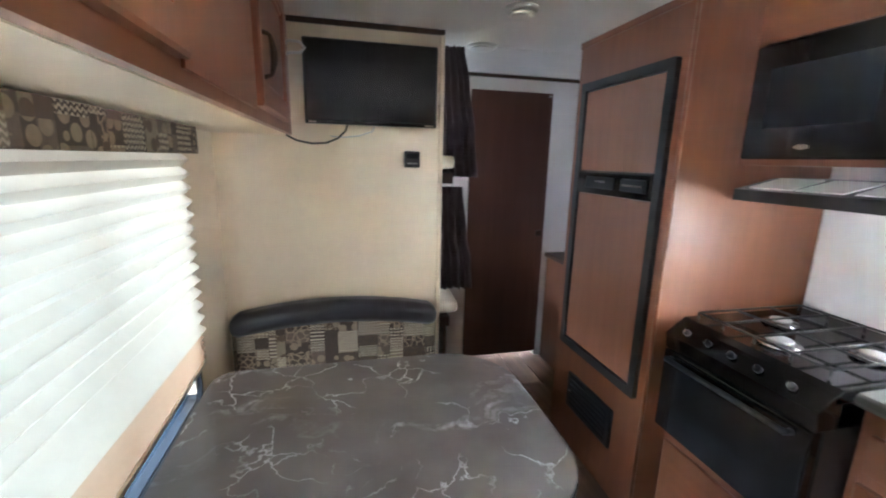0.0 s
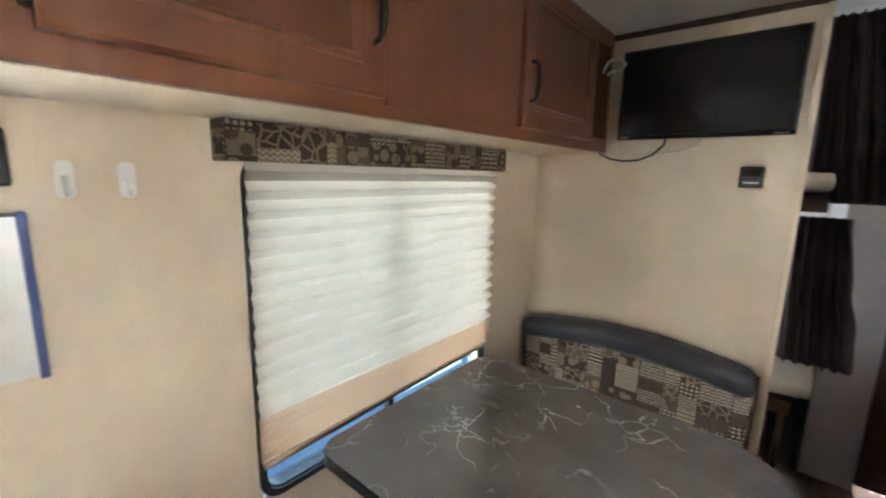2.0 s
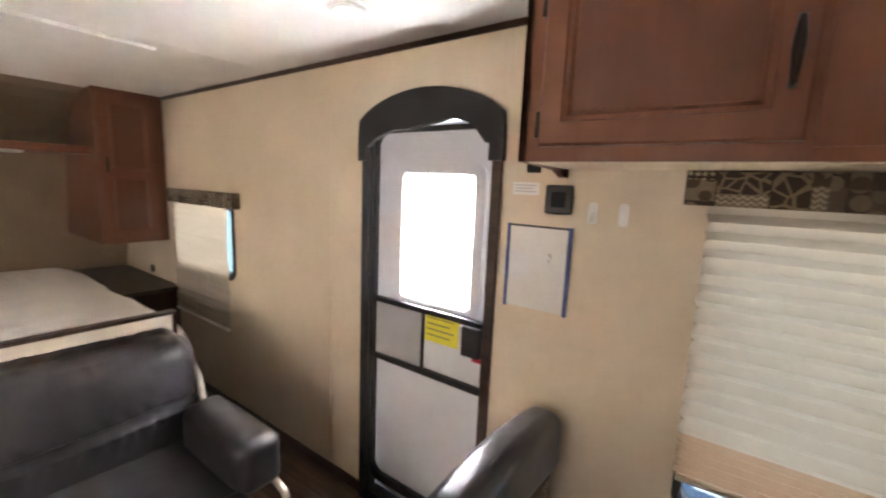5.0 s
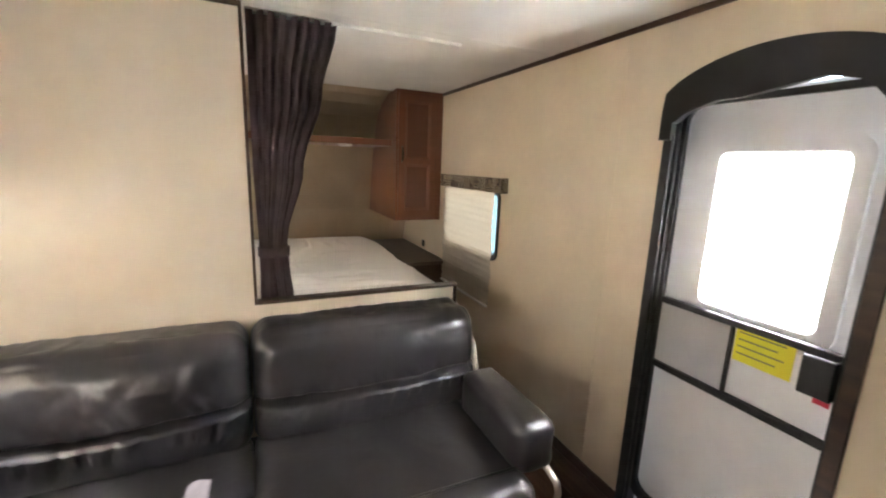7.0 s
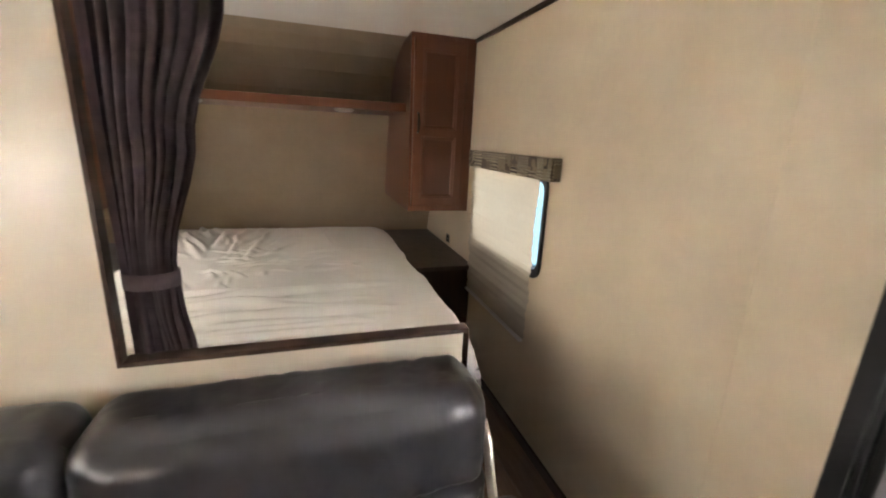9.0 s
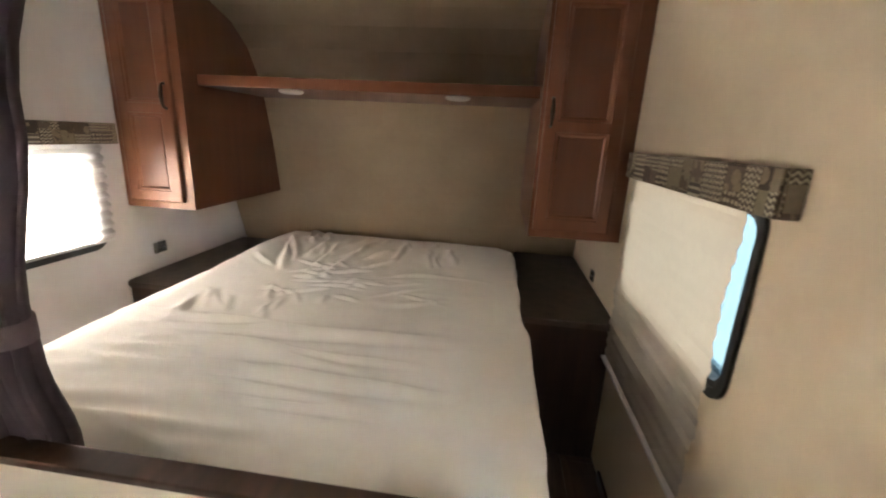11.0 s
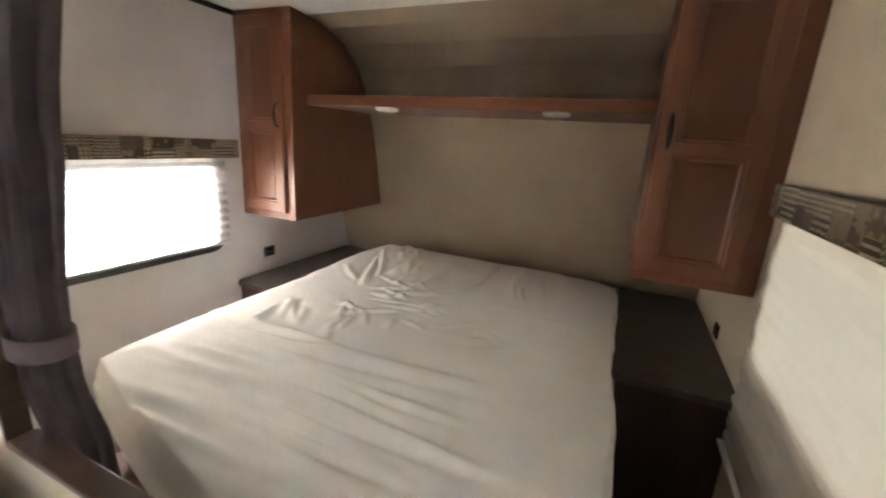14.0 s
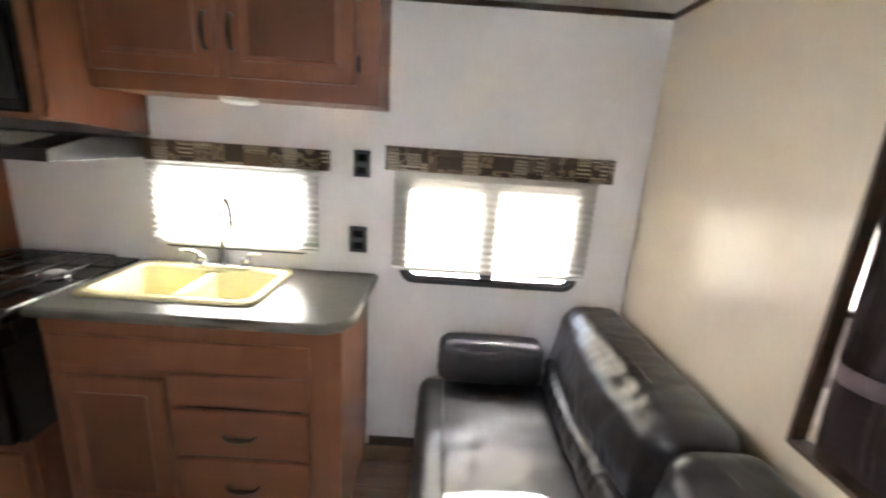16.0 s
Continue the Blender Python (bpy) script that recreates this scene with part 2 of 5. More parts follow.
    return m


def shade_cloth(name, color, through_it):
    """Pleated cloth that lets part of the daylight through."""
    m = bpy.data.materials.new(name)
    m.use_nodes = True
    n, l = m.node_tree.nodes, m.node_tree.links
    b = n["Principled BSDF"]
    b.inputs["Base Color"].default_value, b.inputs["Roughness"].default_value = (*color, 1), 0.85
    t = n.new("ShaderNodeBsdfTranslucent")
    co, no, mr = n.new("ShaderNodeTexCoord"), n.new("ShaderNodeTexNoise"), n.new("ShaderNodeMix")
    no.inputs["Scale"].default_value, no.inputs["Detail"].default_value = 35, 5
    l.new(co.outputs["Object"], no.inputs["Vector"])
    mr.data_type = "RGBA"
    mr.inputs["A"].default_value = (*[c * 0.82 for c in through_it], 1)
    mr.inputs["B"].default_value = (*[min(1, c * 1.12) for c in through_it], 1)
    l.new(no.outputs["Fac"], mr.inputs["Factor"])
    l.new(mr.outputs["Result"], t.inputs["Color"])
    mix = n.new("ShaderNodeMixShader")
    mix.inputs["Fac"].default_value = 0.55
    l.new(b.outputs[0], mix.inputs[1])
    l.new(t.outputs[0], mix.inputs[2])
    l.new(mix.outputs[0], n["Material Output"].inputs["Surface"])
    return m


def leatherette(name, color):
    """Shiny coated cloth: fine pores over slow crinkles."""
    m = material(name, color, 0.29, vary=0.2, scale=5, bump=0.03, bump_scale=260, spec=0.8)
    n, l = m.node_tree.nodes, m.node_tree.links
    co, big, bp = n.new("ShaderNodeTexCoord"), n.new("ShaderNodeTexNoise"), n.new("ShaderNodeBump")
    big.inputs["Scale"].default_value, big.inputs["Detail"].default_value, big.inputs["Distortion"].default_value = 11, 3, 0.8
    bp.inputs["Strength"].default_value, bp.inputs["Distance"].default_value = 0.16, 0.010
    l.new(co.outputs["Object"], big.inputs["Vector"])
    l.new(big.outputs["Fac"], bp.inputs["Height"])
    b = n["Principled BSDF"]
    fine = b.inputs["Normal"].links[0].from_node
    l.new(bp.outputs[0], fine.inputs["Normal"])
    return m


def glass(name, rough=0.0, color=(0.95, 0.98, 1.0)):
    m = bpy.data.materials.new(name)
    m.use_nodes = True
    b = m.node_tree.nodes["Principled BSDF"]
    b.inputs["Base Color"].default_value = (*color, 1)
    b.inputs["Transmission Weight"].default_value, b.inputs["Roughness"].default_value, b.inputs["IOR"].default_value = 1.0, rough, 1.45
    return m


M = {}
M["cream"] = material("cream_vinyl_wallboard", (0.68, 0.575, 0.43), 0.5, vary=0.05, scale=3, bump=0.02, bump_scale=120)
M["cream_gloss"] = material("pale_cream_glossy_wallboard", (0.68, 0.595, 0.48), 0.38, vary=0.03, scale=3, bump=0.0, coat=0.6)
M["cream_gloss"].node_tree.nodes["Principled BSDF"].inputs["Coat Roughness"].default_value = 0.14
M["offwhite"] = material("offwhite_vinyl_wallboard", (0.70, 0.67, 0.66), 0.5, vary=0.04, scale=3, bump=0.02, bump_scale=120)
M["tan"] = material("tan_vinyl_wallboard", (0.37, 0.285, 0.19), 0.6, vary=0.08, scale=4, bump=0.08, bump_scale=140)
M["ceiling"] = material("white_ceiling_panel", (0.78, 0.76, 0.73), 0.6, vary=0.03, scale=5, bump=0.1, bump_scale=180)
M["cherry"] = wood("cherry_stained_wood", (0.160, 0.056, 0.025), (0.198, 0.073, 0.033))
M["cherry_h"] = wood("cherry_stained_wood_across", (0.160, 0.056, 0.025), (0.198, 0.073, 0.033), along="y")
M["cherry_x"] = wood("cherry_stained_wood_crosswise", (0.160, 0.056, 0.025), (0.198, 0.073, 0.033), along="x")
M["fridge_wood"] = wood("fridge_panel_wood", (0.205, 0.080, 0.040), (0.25, 0.10, 0.050))
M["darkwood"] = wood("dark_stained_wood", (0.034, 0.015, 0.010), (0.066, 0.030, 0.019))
M["trim"] = wood("dark_brown_trim", (0.03, 0.014, 0.008), (0.075, 0.036, 0.02), along="y")
M["door_brown"] = wood("dark_brown_door", (0.082, 0.030, 0.019), (0.112, 0.044, 0.029), rough=0.4)
M["plank"] = wood("vinyl_floor_plank", (0.085, 0.045, 0.029), (0.20, 0.118, 0.078), rough=0.4, along="y")
M["fabric"] = patchwork("patchwork_upholstery_print")
M["leather"] = leatherette("black_leatherette", (0.030, 0.029, 0.033))
M["sheet"] = material("white_cotton_sheet", (0.80, 0.785, 0.75), 0.85, vary=0.02, scale=5, bump=0.12, bump_scale=300)
M["marble"] = marble("dark_marble_laminate", (0.138, 0.122, 0.115), (0.60, 0.60, 0.62), 0.22)
M["counter"] = material("dark_grey_laminate", (0.10, 0.10, 0.086), 0.33, vary=0.12, scale=30, bump=0.02)
M["nightstand_top"] = material("dark_speckled_laminate", (0.088, 0.064, 0.050), 0.35, vary=0.35, scale=18)
M["black"] = material("black_plastic", (0.012, 0.012, 0.013), 0.35, vary=0.2, scale=10, bump=0.04, bump_scale=300)
M["gloss_black"] = material("glossy_black_enamel", (0.008, 0.008, 0.009), 0.12, vary=0.2, scale=10)
M["screen"] = material("dark_screen_glass", (0.006, 0.006, 0.008), 0.16)
M["mw_glass"] = material("microwave_window_glass", (0.02, 0.022, 0.026), 0.1)
M["frame_black"] = material("black_metal_frame", (0.018, 0.018, 0.02), 0.4, 0.2, vary=0.2, scale=12)
M["chrome"] = material("chrome", (0.62, 0.62, 0.63), 0.14, 1.0)
M["steel"] = material("brushed_chrome", (0.40, 0.40, 0.40), 0.22, 1.0, vary=0.1, scale=20)
M["bronze"] = material("dark_bronze_metal", (0.045, 0.03, 0.022), 0.35, 0.7, vary=0.2, scale=30)
M["sink"] = material("cream_sink_enamel", (0.78, 0.72, 0.42), 0.2, vary=0.04, scale=6)
M["abs_white"] = material("white_door_plastic", (0.74, 0.75, 0.78), 0.45, vary=0.03, scale=8, bump=0.03, bump_scale=200)
M["abs_grey"] = material("grey_screen_panel", (0.42, 0.42, 0.43), 0.5, vary=0.06, scale=10)
M["white_plastic"] = material("white_plastic", (0.78, 0.77, 0.74), 0.4, vary=0.03, scale=10)
M["lamp_white"] = material("frosted_lamp_cover", (0.85, 0.84, 0.82), 0.35)
M["yellow"] = material("yellow_label_paper", (0.80, 0.74, 0.05), 0.6, vary=0.03)
M["paper"] = material("white_paper", (0.78, 0.77, 0.74), 0.7, vary=0.03)
M["red"] = material("red_label_paper", (0.55, 0.02, 0.06), 0.6)
M["ink"] = material("grey_ink", (0.25, 0.24, 0.10), 0.7)
M["blue"] = material("blue_plastic_edge", (0.07, 0.11, 0.30), 0.5)
M["board"] = material("whiteboard_face", (0.72, 0.72, 0.68), 0.22, vary=0.05, scale=6)
M["curtain"] = material("dark_plum_brown_curtain", (0.105, 0.070, 0.073), 0.8, vary=0.2, scale=12, bump=0.2, bump_scale=500)
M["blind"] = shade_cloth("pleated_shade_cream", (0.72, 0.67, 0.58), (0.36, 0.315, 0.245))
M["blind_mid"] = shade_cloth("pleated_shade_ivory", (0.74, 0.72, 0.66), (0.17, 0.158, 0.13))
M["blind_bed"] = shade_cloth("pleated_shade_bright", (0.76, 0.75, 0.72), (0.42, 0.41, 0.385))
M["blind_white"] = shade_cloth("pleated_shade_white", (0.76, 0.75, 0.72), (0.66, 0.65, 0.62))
M["nickel"] = material("brushed_nickel", (0.55, 0.50, 0.44), 0.32, 1.0, vary=0.1, scale=30)
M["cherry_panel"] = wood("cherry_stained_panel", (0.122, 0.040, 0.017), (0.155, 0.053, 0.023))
M["blind_low"] = shade_cloth("pleated_shade_beige", (0.6, 0.5, 0.38), (0.34, 0.22, 0.14))
M["glass"] = glass("window_glass")
M["tinted"] = glass("tinted_window_glass", 0.0, (0.12, 0.17, 0.20))
M["dark_tinted"] = glass("dark_tinted_window_glass", 0.0, (0.040, 0.076, 0.095))
M["frosted"] = shade_cloth("frosted_door_glass", (0.8, 0.82, 0.84), (0.95, 0.97, 1.0))
M["foam"] = material("cream_mattress_cover", (0.62, 0.57, 0.46), 0.85, vary=0.05, bump=0.1, bump_scale=200)
M["asphalt"] = material("gravel_lot", (0.26, 0.25, 0.24), 0.9, vary=0.25, scale=2, bump=0.3, bump_scale=40)
M["carpet"] = material("dark_threshold_rubber", (0.02, 0.02, 0.022), 0.7, vary=0.2, scale=20)

# ---------------------------------------------------------------- mesh helpers
ORIGIN = {}


def thing(name, at, label="", category="", group="", kind=""):
    ob = new(name)
    ob.empty_display_size = 0.05
    ob.location = at
    ORIGIN[ob.name] = Vector(at)
    return tagged(ob, label, category, group, kind)


def finish(bm, name, mat, smooth):
    mesh = bpy.data.meshes.new(name)
    bmesh.ops.recalc_face_normals(bm, faces=bm.faces)
    for f in bm.faces:
        f.smooth = smooth
    bm.to_mesh(mesh)
    bm.free()
    mesh.materials.append(mat)
    return mesh


def part(name, bm, mat, parent, label="", smooth=False):
    """One mesh under a thing or under a part; its vertices come in world metres."""
    o = ORIGIN[parent.name]
    bmesh.ops.translate(bm, verts=bm.verts, vec=-o)
    ob = new(name, finish(bm, name, mat, smooth))
    ob.parent = parent
    ORIGIN[ob.name] = o
    return tagged(ob, label)


def solid(name, bm, mat, label="", category="", kind="", smooth=False, group=""):
    """One top-level mesh."""
    lo = Vector([min(v.co[i] for v in bm.verts) for i in range(3)])
    hi = Vector([max(v.co[i] for v in bm.verts) for i in range(3)])
    o = Vector(((lo.x + hi.x) / 2, (lo.y + hi.y) / 2, lo.z))
    bmesh.ops.translate(bm, verts=bm.verts, vec=-o)
    ob = new(name, finish(bm, name, mat, smooth))
    ob.location = o
    ORIGIN[ob.name] = o
    return tagged(ob, label, category, group, kind)


def box(x0, y0, z0, x1, y1, z1, bevel=0.0, bm=None, seg=2):
    bm = bm or bmesh.new()
    r = bmesh.ops.create_cube(bm, size=1)
    vs = r["verts"]
    for v in vs:
        v.co = Vector(((x0 + x1) / 2 + v.co.x * (x1 - x0), (y0 + y1) / 2 + v.co.y * (y1 - y0), (z0 + z1) / 2 + v.co.z * (z1 - z0)))
    if bevel:
        es = list({e for v in vs for e in v.link_edges})
        bmesh.ops.bevel(bm, geom=es, offset=bevel, segments=seg, affect="EDGES", profile=0.5)
    return bm


def prism(points, axis, a, b, bevel=0.0, bm=None):
    """A polygon, given in the two other axes in x, y, z order, drawn out from a to b along axis."""
    bm = bm or bmesh.new()

    def at(p, d):
        q = list(p)
        q.insert("xyz".index(axis), d)
        return Vector(q)
    lo = [bm.verts.new(at(p, a)) for p in points]
    hi = [bm.verts.new(at(p, b)) for p in points]
    k = len(points)
    bm.faces.new(lo)
    bm.faces.new(hi[::-1])
    for i in range(k):
        bm.faces.new((lo[i], hi[i], hi[(i + 1) % k], lo[(i + 1) % k]))
    if bevel:
        es = [e for e in bm.edges if (e.verts[0] in lo) == (e.verts[1] in lo)]
        bmesh.ops.bevel(bm, geom=es, offset=bevel, segments=2, affect="EDGES", profile=0.5)
    return bm


def round_rect(u0, v0, u1, v1, r, n=6):
    """Corner points of a rounded rectangle; r one radius or four (from u1v1 round by u0v1, u0v0, u1v0)."""
    rs = r if isinstance(r, (tuple, list)) else (r,) * 4
    pts = []
    for k, (cu, cv, sx, sy) in enumerate(((u1, v1, -1, -1), (u0, v1, 1, -1), (u0, v0, 1, 1), (u1, v0, -1, 1))):
        q = rs[k]
        for i in range(n + 1):
            a = math.pi / 2 * (k + i / n)
            pts.append((cu + sx * q + q * math.cos(a), cv + sy * q + q * math.sin(a)))
    return pts


def ring(outer, inner, axis, a, b, bm=None):
    """A flat frame between two outlines of equal count, drawn out from a to b along axis."""
    bm = bm or bmesh.new()

    def at(p, d):
        q = list(p)
        q.insert("xyz".index(axis), d)
        return bm.verts.new(q)
    o0, o1 = [at(p, a) for p in outer], [at(p, b) for p in outer]
    i0, i1 = [at(p, a) for p in inner], [at(p, b) for p in inner]
    k = len(outer)
    for i in range(k):
        j = (i + 1) % k
        for q in ((o0[i], o0[j], i0[j], i0[i]), (o1[i], i1[i], i1[j], o1[j]), (o0[i], o1[i], o1[j], o0[j]), (i0[i], i0[j], i1[j], i1[i])):
            bm.faces.new(q)
    return bm


def tube(points, radius, sides=8, bm=None, squash=1.0):
    """A round bar along a line of points."""
    bm = bm or bmesh.new()
    pts = [Vector(p) for p in points]
    rings, up = [], None
    for i, p in enumerate(pts):
        d = (pts[min(i + 1, len(pts) - 1)] - pts[max(i - 1, 0)]).normalized()
        if up is None:
            up = d.orthogonal().normalized()
        side = d.cross(up).normalized()
        up = side.cross(d).normalized()
        r = radius[i] if isinstance(radius, (list, tuple)) else radius
        rings.append([bm.verts.new(p + r * (math.cos(2 * math.pi * k / sides) * up + squash * math.sin(2 * math.pi * k / sides) * side)) for k in range(sides)])
    for a, b in zip(rings, rings[1:]):
        for k in range(sides):
            bm.faces.new((a[k], a[(k + 1) % sides], b[(k + 1) % sides], b[k]))
    bm.faces.new(rings[0][::-1])
    bm.faces.new(rings[-1])
    return bm


def disc(x, y, z, r, h, axis="z", sides=24, dome=0.0, bm=None):
    """A short turned piece from z to z + h along axis; dome narrows its end."""
    bm = bm or bmesh.new()
    prof = [(0, r), (h * 0.6, r), (h * 0.85, r * (1 - 0.12 * (1 + dome))), (h, r * (1 - 0.35 * (1 + dome)))]
    k = "xyz".index(axis)
    rows = []
    for d, q in prof:
        row = []
        for i in range(sides):
            a = 2 * math.pi * i / sides
            p = [q * math.cos(a), q * math.sin(a)]
            p.insert(k, d)
            row.append(bm.verts.new(Vector((x, y, z)) + Vector(p)))
        rows.append(row)
    for a, b in zip(rows, rows[1:]):
        for i in range(sides):
            bm.faces.new((a[i], a[(i + 1) % sides], b[(i + 1) % sides], b[i]))
    bm.faces.new(rows[0])
    bm.faces.new(rows[-1])
    return bm


def cushion(x0, y0, z0, x1, y1, z1, r, cuts=14, puff=(0, 0, 0), wrinkle=0.0, wscale=9.0, seed=0.0, stretch=(1, 1, 1)):
    """A soft block: rounded by r, swollen by puff along each axis towards its middle, with creases."""
    bm = bmesh.new()
    bmesh.ops.create_cube(bm, size=2)
    bmesh.ops.subdivide_edges(bm, edges=bm.edges, cuts=cuts, use_grid_fill=True)
    c = Vector(((x0 + x1) / 2, (y0 + y1) / 2, (z0 + z1) / 2))
    h = Vector(((x1 - x0) / 2, (y1 - y0) / 2, (z1 - z0) / 2))
    for v in bm.verts:
        n = v.co.copy()
        p = Vector((n.x * h.x, n.y * h.y, n.z * h.z))
        q = Vector([max(-(h[i] - r), min(h[i] - r, p[i])) for i in range(3)])
        d = p - q
        if d.length > 1e-6:
            p = q + d.normalized() * r
        for i in range(3):
            a, b = n[(i + 1) % 3], n[(i + 2) % 3]
            p[i] += puff[i] * n[i] * (1 - a * a) * (1 - b * b)
        if wrinkle:
            w = c + p
            s = Vector((w.x * stretch[0], w.y * stretch[1], w.z * stretch[2])) * wscale + Vector((seed, seed * 0.7, 0))
            k = 1 - abs(2 * abs(noise.noise(s)) - 0.35)
            nn = Vector((p.x / h.x, p.y / h.y, p.z / h.z)).normalized()
            p += nn * wrinkle * (0.45 * noise.noise(s * 0.5) + 0.75 * (k - 0.6) + 0.25 * noise.noise(s * 2.7))
        v.co = c + p
    return bm


def panel_door(u0, v0, u1, v1, thick=0.021, rail=0.052, sink=0.013, split=None):
    """A framed cabinet door in its own plane (u, v) with w outwards: flat frame, sloped moulding, sunk panel (two if split is given)."""
    bm = bmesh.new()

    def rect(a0, b0, a1, b1, w):
        return [bm.verts.new((a0, b0, w)), bm.verts.new((a1, b0, w)), bm.verts.new((a1, b1, w)), bm.verts.new((a0, b1, w))]

    def link(a, b):
        for i in range(4):
            bm.faces.new((a[i], a[(i + 1) % 4], b[(i + 1) % 4], b[i]))
    back, edge, top = rect(u0, v0, u1, v1, 0), rect(u0, v0, u1, v1, thick - 0.004), rect(u0 + 0.006, v0 + 0.006, u1 - 0.006, v1 - 0.006, thick)
    bm.faces.new(back)
    link(back, edge)
    link(edge, top)
    spans = [(v0 + rail, v1 - rail)] if split is None else [(v0 + rail, split - rail * 0.4), (split + rail * 0.4, v1 - rail)]
    cells = []
    for a, b in spans:
        loops = [rect(u0 + rail + i, a + i, u1 - rail - i, b - i, w) for i, w in ((0, thick), (0.003, thick - 0.005), (0.012, thick - 0.005), (0.020, thick - sink))]
        for p, q in zip(loops, loops[1:]):
            link(p, q)
        bm.faces.new(loops[-1])
        cells.append(loops[0])
    if len(cells) == 1:
        link(top, cells[0])
    else:
        lo, hi = cells
        bm.faces.new((top[0], top[1], lo[1], lo[0]))
        bm.faces.new((top[2], top[3], hi[3], hi[2]))
        bm.faces.new((lo[3], lo[2], hi[1], hi[0]))
        bm.faces.new((top[1], top[2], hi[2], hi[1], lo[2], lo[1]))
        bm.faces.new((top[3], top[0], lo[0], lo[3], hi[0], hi[3]))
    return bm


def plane_to(bm, origin, u, w):
    """Lays (u, v, w) mesh coordinates into the world: u along the given way, v up, w outwards."""
    u, w = Vector(u), Vector(w)
    m = Matrix.Translation(origin) @ Matrix((u, (0, 0, 1), w)).transposed().to_4x4()
    bmesh.ops.transform(bm, matrix=m, verts=bm.verts)
    return bm


def bow_handle(length, out=0.026, thick=0.0055):
    """A bent pull, upright, in (u, v, w)."""
    pts = [(0, -length / 2, 0), (0, -length / 2 + 0.004, out * 0.6)]
    pts += [(0, length * (i / 8 - 0.5) * 0.86, out * (0.8 + 0.3 * math.sin(math.pi * i / 8))) for i in range(9)]
    pts += [(0, length / 2 - 0.004, out * 0.6), (0, length / 2, 0)]
    return tube(pts, [thick * 1.3, thick] + [thick * (1 + 0.7 * math.sin(math.pi * i / 8)) for i in range(9)] + [thick, thick * 1.3], 8)


def cabinet_door(parent, origin, u, w, u0, v0, u1, v1, handle=None, mat="cherry", split=None, label="", lying=False, name="door"):
    d = part(name, plane_to(panel_door(u0, v0, u1, v1, split=split), origin, u, w), M[mat], parent, label)
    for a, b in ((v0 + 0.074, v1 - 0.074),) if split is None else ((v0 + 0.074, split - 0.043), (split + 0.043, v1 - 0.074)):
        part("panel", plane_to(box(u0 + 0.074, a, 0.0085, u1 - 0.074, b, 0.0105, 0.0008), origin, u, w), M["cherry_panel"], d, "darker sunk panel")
    if handle:
        hb = bow_handle(0.11)
        if lying:
            bmesh.ops.rotate(hb, verts=hb.verts, matrix=Matrix.Rotation(math.pi / 2, 3, "Z"))
        bmesh.ops.translate(hb, verts=hb.verts, vec=(handle[0], handle[1], 0.018))
        part("handle", plane_to(hb, origin, u, w), M["bronze"], d, "dark bronze bow handle", True)
    return d


def wall_bm(axis, a, b, u0, u1, z0, z1, holes):
    """An upright wall across axis from a to b, with rectangular holes (u0, z0, u1, z1)."""
    us = sorted({u0, u1, *[h[0] for h in holes], *[h[2] for h in holes]})
    zs = sorted({z0, z1, *[h[1] for h in holes], *[h[3] for h in holes]})
    bm = bmesh.new()
    grid, made = {}, {}

    def vert(i, k, d):
        key = (i, k, d)
        if key not in made:
            made[key] = bm.verts.new((d, us[i], zs[k]) if axis == "x" else (us[i], d, zs[k]))
        return made[key]
    for i in range(len(us) - 1):
        for k in range(len(zs) - 1):
            cu, cz = (us[i] + us[i + 1]) / 2, (zs[k] + zs[k + 1]) / 2
            grid[i, k] = not any(h[0] < cu < h[2] and h[1] < cz < h[3] for h in holes)
    for (i, k), full in grid.items():
        if not full:
            continue
        for d in (a, b):
            bm.faces.new((vert(i, k, d), vert(i + 1, k, d), vert(i + 1, k + 1, d), vert(i, k + 1, d)))
        for di, dk, p, q in ((-1, 0, (i, k), (i, k + 1)), (1, 0, (i + 1, k), (i + 1, k + 1)), (0, -1, (i, k), (i + 1, k)), (0, 1, (i, k + 1), (i + 1, k + 1))):
            if not grid.get((i + di, k + dk), False):
                bm.faces.new((vert(*p, a), vert(*q, a), vert(*q, b), vert(*p, b)))
    return bm


def wall(name, axis, a, b, u0, u1, z0, z1, holes, mat):
    return solid(name, wall_bm(axis, a, b, u0, u1, z0, z1, holes), mat, kind="structure")


def pleats(y0, y1, z0, z1, x, depth, pitch, side, sag=0.0, ragged=0.0, teeth=0.006):
    """A pleated shade, zigzag in section, hanging across y; side is the way into the room, sag lowers its y0 end."""
    bm = bmesh.new()
    count = max(4, int(round((z1 - z0) / pitch)) * 2)
    rows, cols = [], 10
    for i in range(count + 1):
        f = i / count
        row = []
        for j in range(cols + 1):
            g = j / cols
            z = z1 - (z1 - z0 + sag * (1 - g)) * f
            wob = ragged * (noise.noise(Vector((g * 3.1, f * 9.0, x))))
            edge = ragged * 1.2 * noise.noise(Vector((7.7, f * 14, y0))) if j in (0, cols) else 0.0
            row.append(bm.verts.new((x + side * (depth if i % 2 else 0) + side * wob, y0 + (y1 - y0) * g + edge + (teeth if j in (0, cols) and i % 2 else 0) * (1 if j else -1), z)))
        rows.append(row)
    for a, b in zip(rows, rows[1:]):
        for j in range(cols):
            bm.faces.new((a[j], a[j + 1], b[j + 1], b[j]))
    return bm


